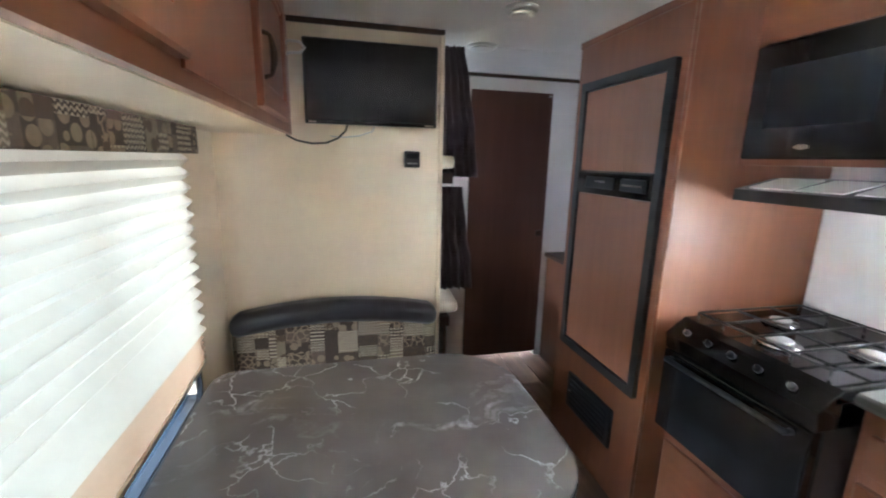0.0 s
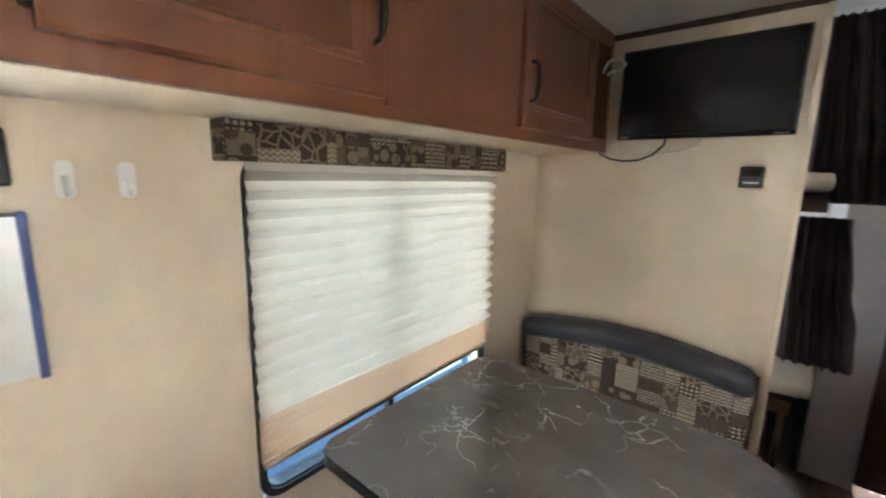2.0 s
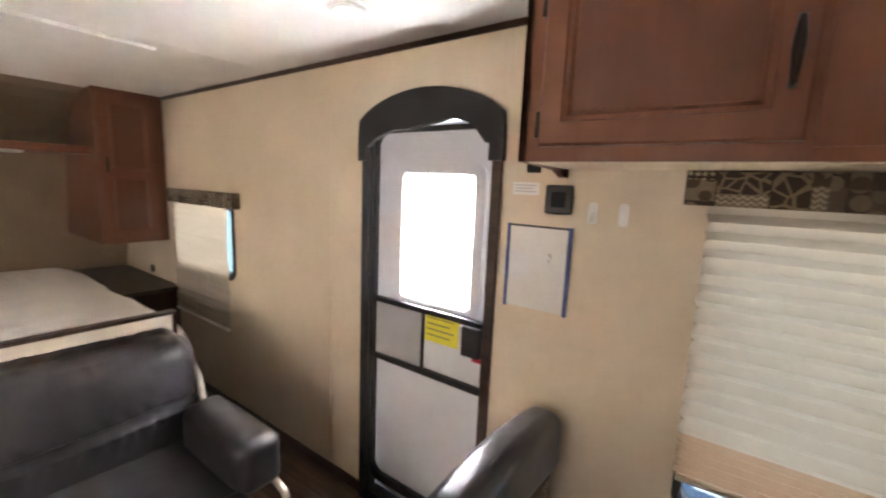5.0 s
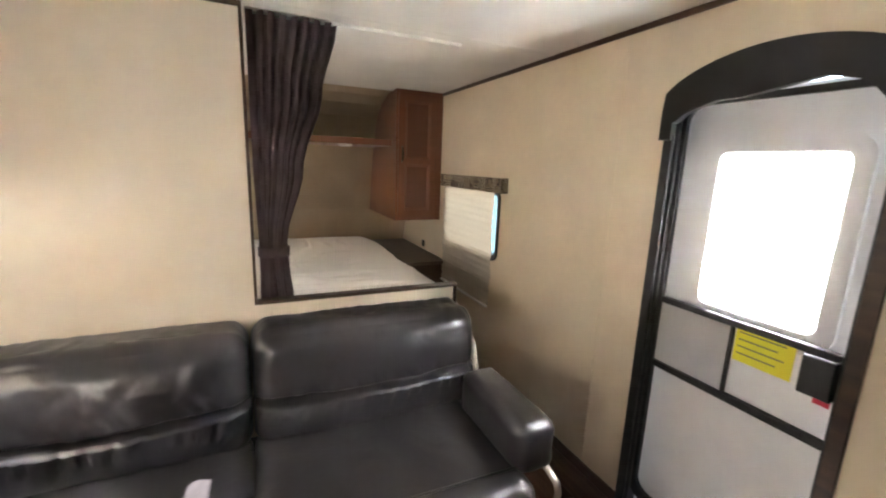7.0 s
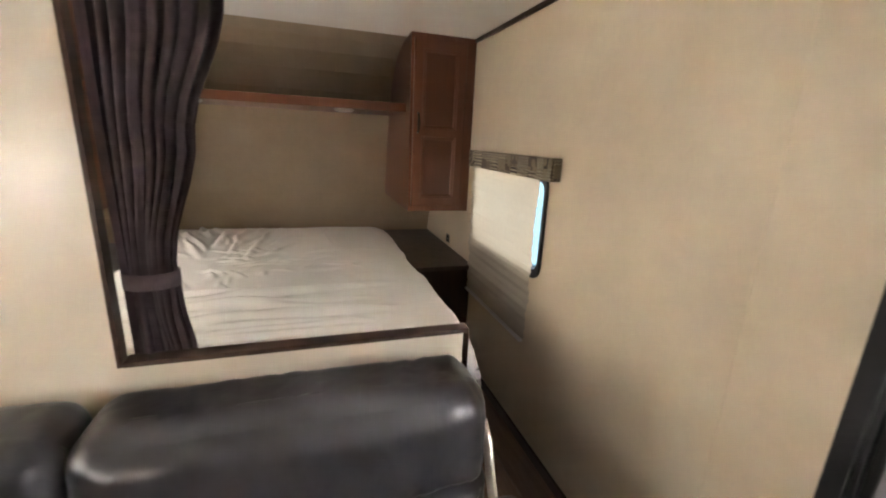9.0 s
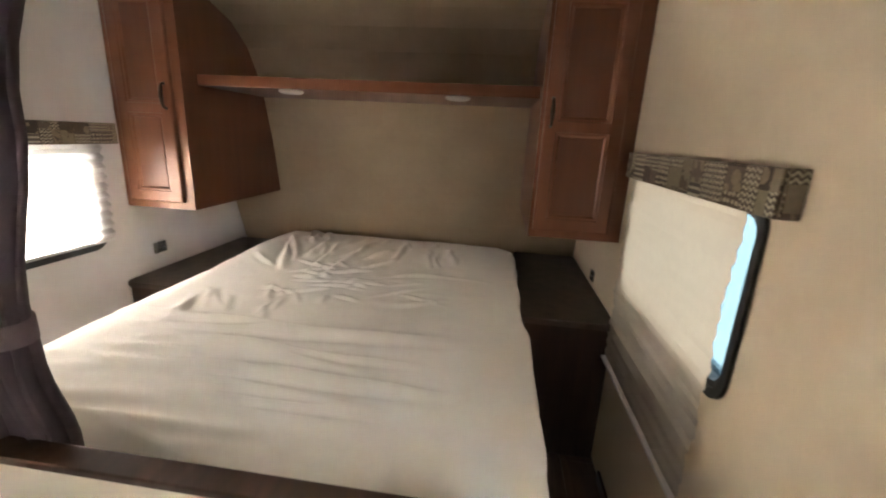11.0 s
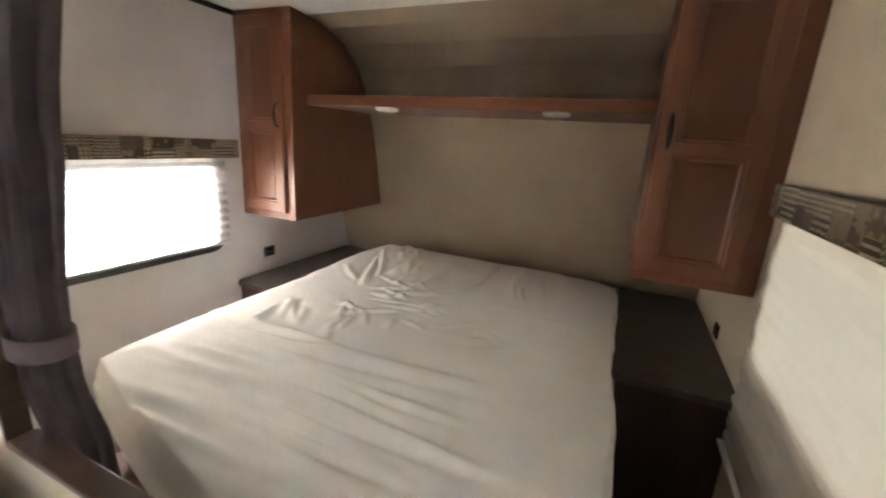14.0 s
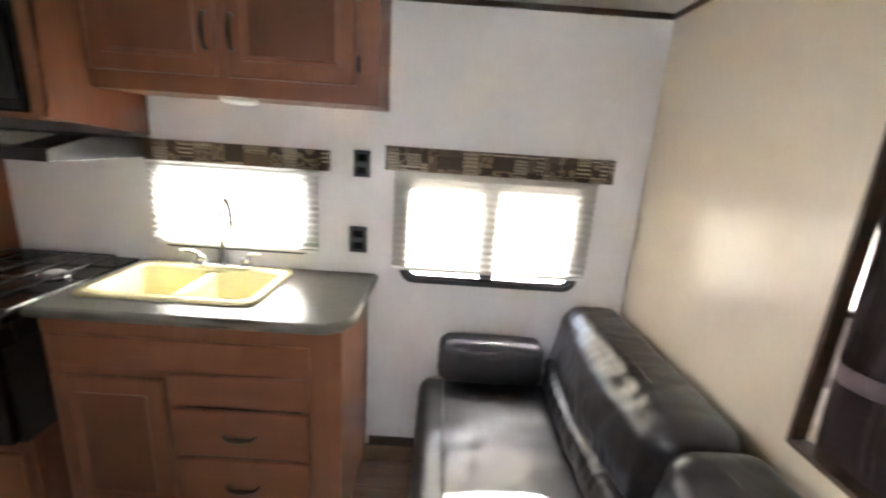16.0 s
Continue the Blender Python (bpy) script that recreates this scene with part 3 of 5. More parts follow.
def uv_planar(ob, seed=0.0):
    """Cloth coordinates in metres: along the longer level axis, and up; faces that lie flat take their depth instead of height."""
    mesh = ob.data
    xs, ys = [v.co.x for v in mesh.vertices], [v.co.y for v in mesh.vertices]
    k = 0 if max(xs) - min(xs) > max(ys) - min(ys) else 1
    lay = mesh.uv_layers.new(name="cloth")
    for poly in mesh.polygons:
        flat = abs(poly.normal.z) > 0.7
        end = abs(poly.normal[k]) > 0.7
        for li in poly.loop_indices:
            c = mesh.vertices[mesh.loops[li].vertex_index].co
            u = c[1 - k] if end else c[k]
            v = c[1 - k] if flat else c.z
            lay.data[li].uv = (u + seed, v + seed * 0.31 + 0.02)
    return ob

# ---------------------------------------------------------------- structure
solid("ground", box(-60, -60, -0.78, 60, 60, -0.70), M["asphalt"], kind="structure")
floor = solid("floor", box(-0.05, FRONT - 0.05, -0.06, W + 0.05, REAR + 0.05, -0.006), M["carpet"], "dark brown vinyl plank floor", kind="structure")
CURB_HOLES = [(0.73, 0.03, 1.37, 1.76), (2.009, 0.622, 2.965, 1.45), (-1.19, 0.885, -0.428, 1.325), (3.80, 1.62, 4.60, 1.93), (3.80, 0.92, 4.60, 1.22)]
STREET_HOLES = [(-1.19, 0.862, -0.42, 1.315), (0.245, 0.90, 1.01, 1.365), (1.43, 1.012, 2.08, 1.352), (4.55, 1.15, 5.05, 1.65)]
wall("wall_curb", "x", -0.05, 0, FRONT, REAR, 0, CEIL, CURB_HOLES, M["cream"])
wall("wall_street", "x", W, W + 0.05, FRONT, REAR, 0, CEIL, STREET_HOLES, M["offwhite"])
wall("wall_tv", "y", 3.42, 3.46, 0, 0.985, 0, CEIL, [], M["cream"])
BATH = [(1.362, 0.0, 1.948, 1.945)]
wall("wall_bath", "y", 4.225, 4.265, 1.20, W, 0, CEIL, BATH, M["offwhite"])
wall("wall_bunk_end", "x", 1.16, 1.20, 4.225, REAR, 0, CEIL, [], M["offwhite"])
wall("wall_rear", "y", REAR, REAR + 0.05, -0.05, W + 0.05, 0, CEIL, [], M["offwhite"])
wall("wall_partition", "y", -0.032, 0, 0.518, W, 0, CEIL, [(0.518, 0.872, 1.449, CEIL)], M["cream_gloss"])
ceil_bm = bmesh.new()
for r in ((-0.05, -1.5, W + 0.05, REAR + 0.05),):
    box(r[0], r[1], CEIL, r[2], r[3], CEIL + 0.05, bm=ceil_bm)
solid("ceiling", ceil_bm, M["ceiling"], "white textured ceiling panels", kind="structure")
# raised beads where the ceiling panels meet
for y in (0.02, 1.22, 2.42, 3.62):
    solid("ceiling_seam", prism([(y - 0.02, CEIL), (y + 0.02, CEIL), (y + 0.012, CEIL - 0.002), (y - 0.012, CEIL - 0.002)], "x", 0.0, W), M["ceiling"], kind="structure")

# the bowed front wall, leaning in over the bed's head
PROFILE = [(-2.40, 0.0), (-2.34, 0.6), (-2.20, 1.03), (-2.13, 1.35), (-2.05, 1.62), (-1.99, 1.75), (-1.91, 1.87), (-1.79, 1.965), (-1.65, 2.02), (-1.50, 2.045)]


def front_at(z):
    for (ya, za), (yb, zb) in zip(PROFILE, PROFILE[1:]):
        if za <= z <= zb:
            return ya + (yb - ya) * (z - za) / (zb - za)
    return PROFILE[-1][0]


solid("wall_front", prism(PROFILE + [(y - 0.05, z + 0.03) for y, z in PROFILE[::-1]], "x", 0.0, W), M["tan"], "tan bowed front wall", kind="structure")

# dark beads along the ceiling, and corner beads
for name, b in (("trim", (0, -1.36, CEIL - 0.022, 0.014, 3.42, CEIL)), ("trim", (W - 0.014, -1.36, CEIL - 0.022, W, -0.032, CEIL)), ("trim", (W - 0.014, 0, CEIL - 0.022, W, 4.225, CEIL)),
                ("trim", (0.014, 3.406, CEIL - 0.022, 0.985, 3.42, CEIL)), ("trim", (1.20, 4.211, CEIL - 0.022, W - 0.014, 4.225, CEIL)),
                ("trim", (1.437, 0, CEIL - 0.022, W - 0.014, 0.012, CEIL))):
    solid(name, box(*b, bevel=0.003), M["trim"], "dark brown wooden ceiling trim", "trim", "structure")
solid("trim", box(0.965, 3.404, 0, 0.985, 3.42, CEIL - 0.022, 0.003), M["cream"], "cream corner bead", "trim", "structure")
solid("trim", box(0, 0.478, 0.06, 0.0028, 0.486, CEIL - 0.022, 0.001), M["cream"], kind="structure")
# trim round the bedroom opening
solid("trim", box(1.437, -0.034, 0.872, 1.449, 0.006, CEIL, 0.002), M["trim"], "dark brown opening trim", "trim", "structure")
solid("trim", box(0.500, -0.040, 0.872, 1.437, 0.008, 0.887, 0.003), M["trim"], "dark brown sill trim on the half wall", "trim", "structure")
solid("trim", box(0.500, -0.040, 0.0, 0.518, 0.008, 0.872, 0.003), M["trim"], "dark brown end trim of the half wall", "trim", "structure")
for b in ((0, -1.1, 0, 0.012, 0.72, 0.055), (0, 1.39, 0, 0.012, 1.55, 0.055), (W - 0.012, 0.92, 0, W, 1.15, 0.05)):
    solid("baseboard", box(*b, bevel=0.003), M["trim"], "dark brown baseboard", "baseboard", "structure")


def rv_window(name, x, side, y0, z0, y1, z1, mull, mat_label, rim=0.03, post=0.013, inset=0.018, pane="glass"):
    """A trailer window: black rounded frame on the wall, two panes, a mullion. side: the way into the room."""
    w = thing(name, (x, (y0 + y1) / 2, z0), mat_label, "window", kind="structure")
    o, i = round_rect(y0 - rim, z0 - rim, y1 + rim, z1 + rim, 0.045 + rim), round_rect(y0 + 0.004, z0 + 0.004, y1 - 0.004, z1 - 0.004, 0.05)
    part("window_frame", ring(o, i, "x", x + side * 0.003, x + side * 0.013), M["frame_black"], w, "black rounded metal frame")
    i2 = round_rect(y0 + inset, z0 + inset, y1 - inset, z1 - inset, 0.045)
    part("sash", ring(i, i2, "x", x - side * 0.045, x + side * 0.004), M["frame_black"], w)
    if mull:
        part("mullion", box(x - side * 0.04, mull - post, z0 + inset, x - side * 0.012, mull + post, z1 - inset, 0.003), M["frame_black"], w)
    for a, b in ((y0 + inset, mull - post), (mull + post, y1 - inset)) if mull else ((y0 + inset, y1 - inset),):
        p = part("pane", box(x - side * 0.03, a, z0 + inset, x - side * 0.026, b, z1 - inset), M[pane], w)
        p.visible_shadow = False
    return w


rv_window("window_1", 0, 1, 2.013, 0.625, 2.985, 1.492, 2.475, "wide dinette window in a black frame", 0.013, inset=0.009, pane="tinted")
rv_window("window_2", 0, 1, -1.19, 0.885, -0.428, 1.325, None, "small bedroom window in a black frame", 0.018, pane="dark_tinted")
rv_window("window_3", W, -1, -1.19, 0.875, -0.42, 1.315, None, "small bedroom window in a black frame")
rv_window("window_4", W, -1, 0.245, 0.90, 1.01, 1.365, 0.635, "sliding window over the sofa in a black frame", 0.018, post=0.03)
rv_window("window_6", W, -1, 4.55, 1.15, 5.05, 1.65, None, "small bathroom window in a black frame")
rv_window("window_7", 0, 1, 3.80, 1.62, 4.60, 1.93, None, "narrow window beside the upper bunk")
rv_window("window_8", 0, 1, 3.80, 0.92, 4.60, 1.22, None, "narrow window beside the lower bunk")
rv_window("window_5", W, -1, 1.43, 1.012, 2.08, 1.352, None, "kitchen window over the sink")


def valance(x, side, y0, y1, z0, z1, out, seed, label):
    t = thing("valance", (x, (y0 + y1) / 2, z0), label, "valance")

    def slab(name, xa, xb, ya, yb, za, zb, mat):
        xs = sorted((x + side * xa, x + side * xb))
        p = part(name, box(xs[0], ya, za, xs[1], yb, zb, 0.003), mat, t)
        if mat == M["fabric"]:
            uv_planar(p, seed)
        return p
    slab("face", out - 0.012, out, y0, y1, z0, z1, M["fabric"])
    for a, b in ((y0, y0 + 0.012), (y1 - 0.012, y1)):
        slab("return_end", 0.001, out - 0.0125, a, b, z0, z1, M["fabric"])
    slab("top_board", 0.001, out - 0.0125, y0 + 0.0125, y1 - 0.0125, z1 - 0.014, z1 - 0.002, M["darkwood"])
    return t


valance(0, 1, 1.944, 3.02, 1.486, 1.572, 0.068, 0.0, "patchwork print valance over the dinette window")
valance(0, 1, -1.255, -0.338, 1.320, 1.414, 0.050, 0.73, "patchwork print valance over the bedroom window")
valance(W, -1, -1.305, -0.30, 1.330, 1.422, 0.055, 1.37, "patchwork print valance over the bedroom window")
valance(W, -1, 0.150, 1.102, 1.380, 1.478, 0.045, 2.11, "patchwork print valance over the sofa window")
valance(W, -1, 1.338, 2.10, 1.358, 1.443, 0.045, 2.93, "patchwork print valance over the sink window")


def blind(x, side, y0, y1, z0, z1, label, low=0.0, sag=0.0, ragged=0.002, pitch=0.045, cloth="blind", depth=0.016, teeth=0.006):
    t = thing("pleated_blind", (x, (y0 + y1) / 2, z0), label, "window blind")
    part("shade", pleats(y0, y1, z0 + low, z1, x, depth, pitch, side, 0.0, ragged, teeth), M[cloth], t, smooth=False)
    if low:
        part("lower_shade", pleats(y0, y1, z0, z0 + low, x, 0.014, 0.02, side, sag, 0.0), M["blind_low"], t, "beige lower pleats", smooth=False)
    r = bmesh.new()
    xs = sorted((x - side * 0.002, x + side * 0.016))
    box(xs[0], y0 + 0.003, z0 - 0.014, xs[1], y1 - 0.003, z0, 0.003, r)
    for v in r.verts:
        v.co.z -= sag * (1 - (v.co.y - y0) / (y1 - y0))
    part("bottom_rail", r, M["white_plastic"] if not low else M["foam"], t)
    return t


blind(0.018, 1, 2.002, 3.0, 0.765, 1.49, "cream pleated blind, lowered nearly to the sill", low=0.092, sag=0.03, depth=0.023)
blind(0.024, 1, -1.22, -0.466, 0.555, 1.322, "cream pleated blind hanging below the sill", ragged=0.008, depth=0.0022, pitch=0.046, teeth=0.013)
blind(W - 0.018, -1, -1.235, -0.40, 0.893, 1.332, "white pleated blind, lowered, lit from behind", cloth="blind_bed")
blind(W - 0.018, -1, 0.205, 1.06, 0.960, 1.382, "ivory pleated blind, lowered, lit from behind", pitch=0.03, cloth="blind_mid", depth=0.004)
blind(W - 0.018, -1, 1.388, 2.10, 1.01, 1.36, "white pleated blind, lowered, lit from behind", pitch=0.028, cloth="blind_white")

# ---------------------------------------------------------------- entry door
ARCH_TOP = [(0.707 + 0.683 * i / 16, 1.765 + 0.105 * (1 - ((i - 8) / 8) ** 2) ** 0.8) for i in range(17)]
door = thing("door_1", (0, 1.04, 0), "closed white entry door behind a black screen door", "door", kind="structure")
outer = [(0.701, 1.60)] + [(0.701, 1.70)] + ARCH_TOP + [(1.398, 1.70), (1.398, 1.60)]
inner = [(0.748, 1.60), (0.748, 1.66)] + [(0.757 + 0.573 * i / 16 + 0.0, 1.66 + 0.06 * min(1, 4 * (0.5 - abs(i / 16 - 0.5))) ** 0.6 + 0.030 * max(0, min(1, (i - 6) / 6)) * min(1, (16 - i) / 2)) for i in range(17)] + [(1.345, 1.66), (1.345, 1.60)]
hb = bmesh.new()
k = len(outer)
vo0, vo1 = [hb.verts.new((0.003, *p)) for p in outer], [hb.verts.new((0.030, *p)) for p in outer]
vi0, vi1 = [hb.verts.new((0.003, *p)) for p in inner], [hb.verts.new((0.030, *p)) for p in inner]
for i in range(k - 1):
    for q in ((vo1[i], vo1[i + 1], vi1[i + 1], vi1[i]), (vo0[i], vi0[i], vi0[i + 1], vo0[i + 1]), (vo0[i], vo0[i + 1], vo1[i + 1], vo1[i]), (vi0[i], vi1[i], vi1[i + 1], vi0[i + 1])):
        hb.faces.new(q)
for e in (0, k - 1):
    hb.faces.new((vo0[e], vo1[e], vi1[e], vi0[e]))
part("arched_head", hb, M["black"], door, "black arched plastic head trim")
for a, b in ((0.710, 0.750), (1.352, 1.392)):
    part("side_trim", box(0.003, a, 0.0, 0.016, b, 1.62, 0.004), M["frame_black"] if a < 1 else M["trim"], door)
part("jamb", box(-0.05, 0.731, 0.03, 0.0, 0.760, 1.70, 0.003), M["frame_black"], door)
part("jamb", box(-0.05, 1.345, 0.03, 0.0, 1.369, 1.70, 0.003), M["frame_black"], door)
part("threshold", box(-0.10, 0.73, 0.0, 0.03, 1.37, 0.03, 0.004), M["carpet"], door, "black rubber threshold")
# screen door: rails, a grey panel beside the latch window
sd = part("screen_door", ring(round_rect(0.742, 0.10, 1.362, 1.736, 0.07), round_rect(0.775, 0.14, 1.338, 1.715, 0.055), "x", -0.034, -0.014), M["frame_black"], door, "black framed screen door")
for z, t in ((0.995, 0.012), (0.728, 0.013)):
    part("rail", box(-0.036, 0.775, z - t, -0.010, 1.338, z + t, 0.004), M["frame_black"], sd)
part("slider_panel", box(-0.030, 0.775, 0.741, -0.024, 1.042, 0.983), M["abs_grey"], sd, "grey sliding panel")
part("slider_edge", box(-0.033, 1.040, 0.741, -0.018, 1.050, 0.983, 0.002), M["frame_black"], sd)
part("latch_hole_panel", box(-0.040, 1.05, 0.741, -0.036, 1.338, 0.983), M["abs_white"], sd)
lt = part("latch", box(-0.034, 1.255, 0.865, 0.006, 1.336, 0.985, 0.006), M["black"], sd, "black door latch")
part("latch_plate", box(-0.030, 1.235, 0.875, -0.004, 1.258, 0.975, 0.004), M["white_plastic"], lt, "pale latch plate")
part("warning_tag", box(-0.0355, 1.285, 0.835, -0.0345, 1.325, 0.858), M["red"], sd, "small red tag")
lb = part("label", box(-0.0230, 1.060, 0.872, -0.0215, 1.230, 0.984), M["yellow"], sd, "yellow printed notice")
for i in range(4):
    part("print_line", box(-0.0214, 1.07, 0.970 - i * 0.024, -0.0210, 1.205 - 0.02 * (i % 2), 0.975 - i * 0.024), M["ink"], lb)
# main door leaf with a raised window surround
leaf = part("door_leaf", wall_bm("x", -0.10, -0.062, 0.735, 1.365, 0.03, 1.755, [(0.897, 1.025, 1.245, 1.552)]), M["abs_white"], door, "white moulded door leaf")
part("window_surround", ring(round_rect(0.845, 0.975, 1.297, 1.605, 0.06), round_rect(0.892, 1.02, 1.250, 1.557, 0.03), "x", -0.062, -0.050), M["abs_white"], leaf)
part("pane", box(-0.088, 0.890, 1.018, -0.080, 1.252, 1.559), M["frosted"], leaf, "frosted bright pane")

# ---------------------------------------------------------------- dinette


def overhead_dinette():
    y0, y1, z0, d = 1.598, 3.415, 1.576, 0.318
    c = thing("overhead_cabinet", (0, (y0 + y1) / 2, z0), "cherry wood overhead cabinet above the dinette window", "cabinet")
    part("bottom", box(0.002, y0 + 0.02, z0 - 0.002, d - 0.02, y1, z0 + 0.012), M["cream"], c, "cream vinyl underside")
    part("end_panel", prism([(0.002, z0 - 0.028), (0.03, z0 - 0.028), (0.09, z0 - 0.008), (d, z0), (d, CEIL), (0.002, CEIL)], "y", y0, y0 + 0.02), M["cherry"], c)
    part("end_panel", box(0.002, y1 - 0.02, z0, d - 0.019, y1, CEIL), M["cherry"], c)
    part("face_frame", wall_bm("x", d - 0.019, d, y0, y1, z0, CEIL, [(1.72, 1.64, 2.10, 2.0), (2.71, 1.64, 3.15, 2.0), (3.235, 1.63, 3.385, 2.0)]), M["cherry_h"], c)
    part("back_board", box(0.004, 3.2, z0 + 0.012, 0.02, 3.395, CEIL), M["darkwood"], c)
    part("divider", box(0.02, 3.20, z0 + 0.012, d - 0.02, 3.22, CEIL), M["darkwood"], c)
    o, u, w = (d, 0, 0), (0, 1, 0), (1, 0, 0)
    cabinet_door(c, o, u, w, 1.655, 1.610, 2.140, 2.025, (2.110, 1.757))
    cabinet_door(c, o, u, w, 2.665, 1.610, 3.200, 2.025, (2.70, 1.74))
    part("fixed_panel", box(d, 2.152, 1.600, d + 0.006, 2.652, 2.035, 0.002), M["cherry"], c)
    for z in (1.66, 1.93):
        part("hinge", tube([(d + 0.012, 1.648, z - 0.03), (d + 0.012, 1.648, z + 0.03)], 0.006), M["bronze"], c, "", True)
    return c


overhead_dinette()


def bow(bm, x0, x1):
    """Arches the upper edge of a bench back."""
    for v in bm.verts:
        u = (2 * v.co.x - x0 - x1) / (x1 - x0)
        v.co.z += 0.050 * (1 - u * u) * max(0.0, min(1.0, (v.co.z - 0.44) / 0.24))
    return bm


def dinette_bench(y_back, y_front, x0, x1, label, seed, facing):
    """A bench with a box base, a seat cushion and an upholstered back with a leather roll on top. facing: +1 looks towards +y."""
    f = facing
    b = thing("dinette_bench", ((x0 + x1) / 2, (y_back + y_front) / 2, 0), label, "bench")
    part("base", box(x0, min(y_back + f * 0.02, y_front - f * 0.04), 0.0, x1, max(y_back + f * 0.02, y_front - f * 0.04), 0.33, 0.004), M["cherry_x"], b, "cherry wood base box")
    lo, hi = sorted((y_back + f * 0.10, y_front))
    s = part("seat", cushion(x0 + 0.01, lo, 0.33, x1 + 0.01, hi, 0.46, 0.035, puff=(0, 0, 0.012)), M["fabric"], b, "patchwork print seat cushion", True)
    uv_planar(s, seed)
    lo, hi = sorted((y_front - f * 0.07, y_front + f * 0.05))
    part("seat_roll", cushion(x0 + 0.008, lo, 0.40, x1 + 0.012, hi, 0.505, 0.045, puff=(0, 0, 0.006), wrinkle=0.002), M["leather"], b, "black leatherette seat front", True)
    lo, hi = sorted((y_back + f * 0.004, y_back + f * 0.022))
    part("back_board", box(x0, lo, 0.0, x1, hi, 0.765, 0.004), M["black"] if f > 0 else M["cherry_x"], b)
    lo, hi = sorted((y_back + f * 0.024, y_back + f * 0.11))
    p = part("backrest", bow(cushion(x0 + 0.006, lo, 0.44, x1 - 0.006, hi, 0.725, 0.025, 24, puff=(0, 0.012, 0)), x0, x1), M["fabric"], b, "patchwork print back panel", True)
    uv_planar(p, seed + 0.4)
    lo, hi = sorted((y_back + f * 0.012, y_back + f * 0.135))
    roll = cushion(x0 + 0.002, lo, 0.695 if f < 0 else 0.60, x1 - 0.002, hi, 0.798, 0.045, 24, puff=(0, 0.004, 0.004), wrinkle=0.002, wscale=14, seed=seed)
    bow(roll, x0, x1)
    part("top_roll", roll, M["leather"], b, "black leatherette top roll", True)
    return b


dinette_bench(3.418, 2.88, 0.025, 0.955, "dinette bench with patchwork fabric and black leatherette back, against the wall", 0.2, -1)
dinette_bench(1.555, 2.08, 0.025, 0.80, "dinette bench with black leatherette back, next to the entry door", 1.9, 1)

table = thing("dinette_table", (0.6, 2.49, 0), "dark marble laminate dinette table with rounded corners", "table")
part("tabletop", prism(round_rect(0.095, 2.105, 1.085, 2.885, (0.24, 0.07, 0.07, 0.24), 10), "z", 0.733, 0.765, 0.007), M["marble"], table)
part("edge_band", ring(round_rect(0.091, 2.101, 1.089, 2.889, (0.244, 0.074, 0.074, 0.244), 10), round_rect(0.0955, 2.1055, 1.0845, 2.8845, (0.24, 0.07, 0.07, 0.24), 10), "z", 0.737, 0.760), M["black"], table, "dark edge band")
part("pedestal", tube([(0.62, 2.49, 0.02), (0.62, 2.49, 0.733)], 0.035, 16), M["chrome"], table, "chrome pedestal", True)
part("pedestal_base", disc(0.62, 2.49, 0.0, 0.12, 0.025), M["chrome"], table, "", True)
part("pedestal_head", disc(0.62, 2.49, 0.712, 0.10, 0.021), M["black"], table, "", True)

# ---------------------------------------------------------------- television wall
tv = thing("television", (0.66, 3.40, 1.62), "black flat television on the cream wall", "television")
tvb = box(0.380, 3.352, 1.622, 0.942, 3.378, 1.958, 0.005)
part("bezel", tvb, M["black"], tv)
part("screen", box(0.390, 3.350, 1.640, 0.932, 3.3535, 1.948), M["screen"], tv, "dark glossy screen")
part("chin", box(0.384, 3.347, 1.622, 0.938, 3.353, 1.637, 0.002), M["gloss_black"], tv)
part("badge", box(0.395, 3.3455, 1.625, 0.425, 3.3475, 1.634), M["chrome"], tv, "small silver badge")
part("badge", box(0.885, 3.3455, 1.625, 0.925, 3.3475, 1.631), M["chrome"], tv, "small silver badge")
part("wall_mount", box(0.55, 3.378, 1.70, 0.77, 3.42, 1.90, 0.004), M["black"], tv)
solid("black_cable", tube([(0.27, 3.408, 1.60), (0.30, 3.404, 1.572), (0.34, 3.402, 1.552), (0.40, 3.40, 1.541), (0.46, 3.40, 1.545), (0.51, 3.40, 1.566), (0.545, 3.40, 1.60), (0.56, 3.402, 1.66)], 0.0045, 8), M["black"], "black cable hanging under the television", "cable", smooth=True)
solid("grey_cable", tube([(0.48, 3.41, 1.575), (0.54, 3.408, 1.572), (0.60, 3.406, 1.580), (0.66, 3.404, 1.60), (0.68, 3.404, 1.65)], 0.003, 8), M["abs_grey"], "thin grey cable under the television", "cable", smooth=True)
solid("white_cable", tube([(0.285, 3.405, 1.90), (0.305, 3.375, 1.925), (0.335, 3.345, 1.935), (0.375, 3.335, 1.93), (0.392, 3.34, 1.91), (0.375, 3.35, 1.893), (0.335, 3.36, 1.893), (0.300, 3.40, 1.89)], 0.006, 8), M["white_plastic"], "loop of white cable beside the television", "cable", smooth=True)
th = thing("thermostat", (0.84, 3.42, 1.45), "small black thermostat on the cream wall", "thermostat")
part("case", box(0.803, 3.396, 1.446, 0.876, 3.419, 1.520, 0.006), M["black"], th)
part("display", box(0.813, 3.394, 1.487, 0.866, 3.397, 1.509), M["mw_glass"], th)
part("dial_slot", box(0.818, 3.394, 1.462, 0.862, 3.397, 1.467), M["abs_grey"], th)

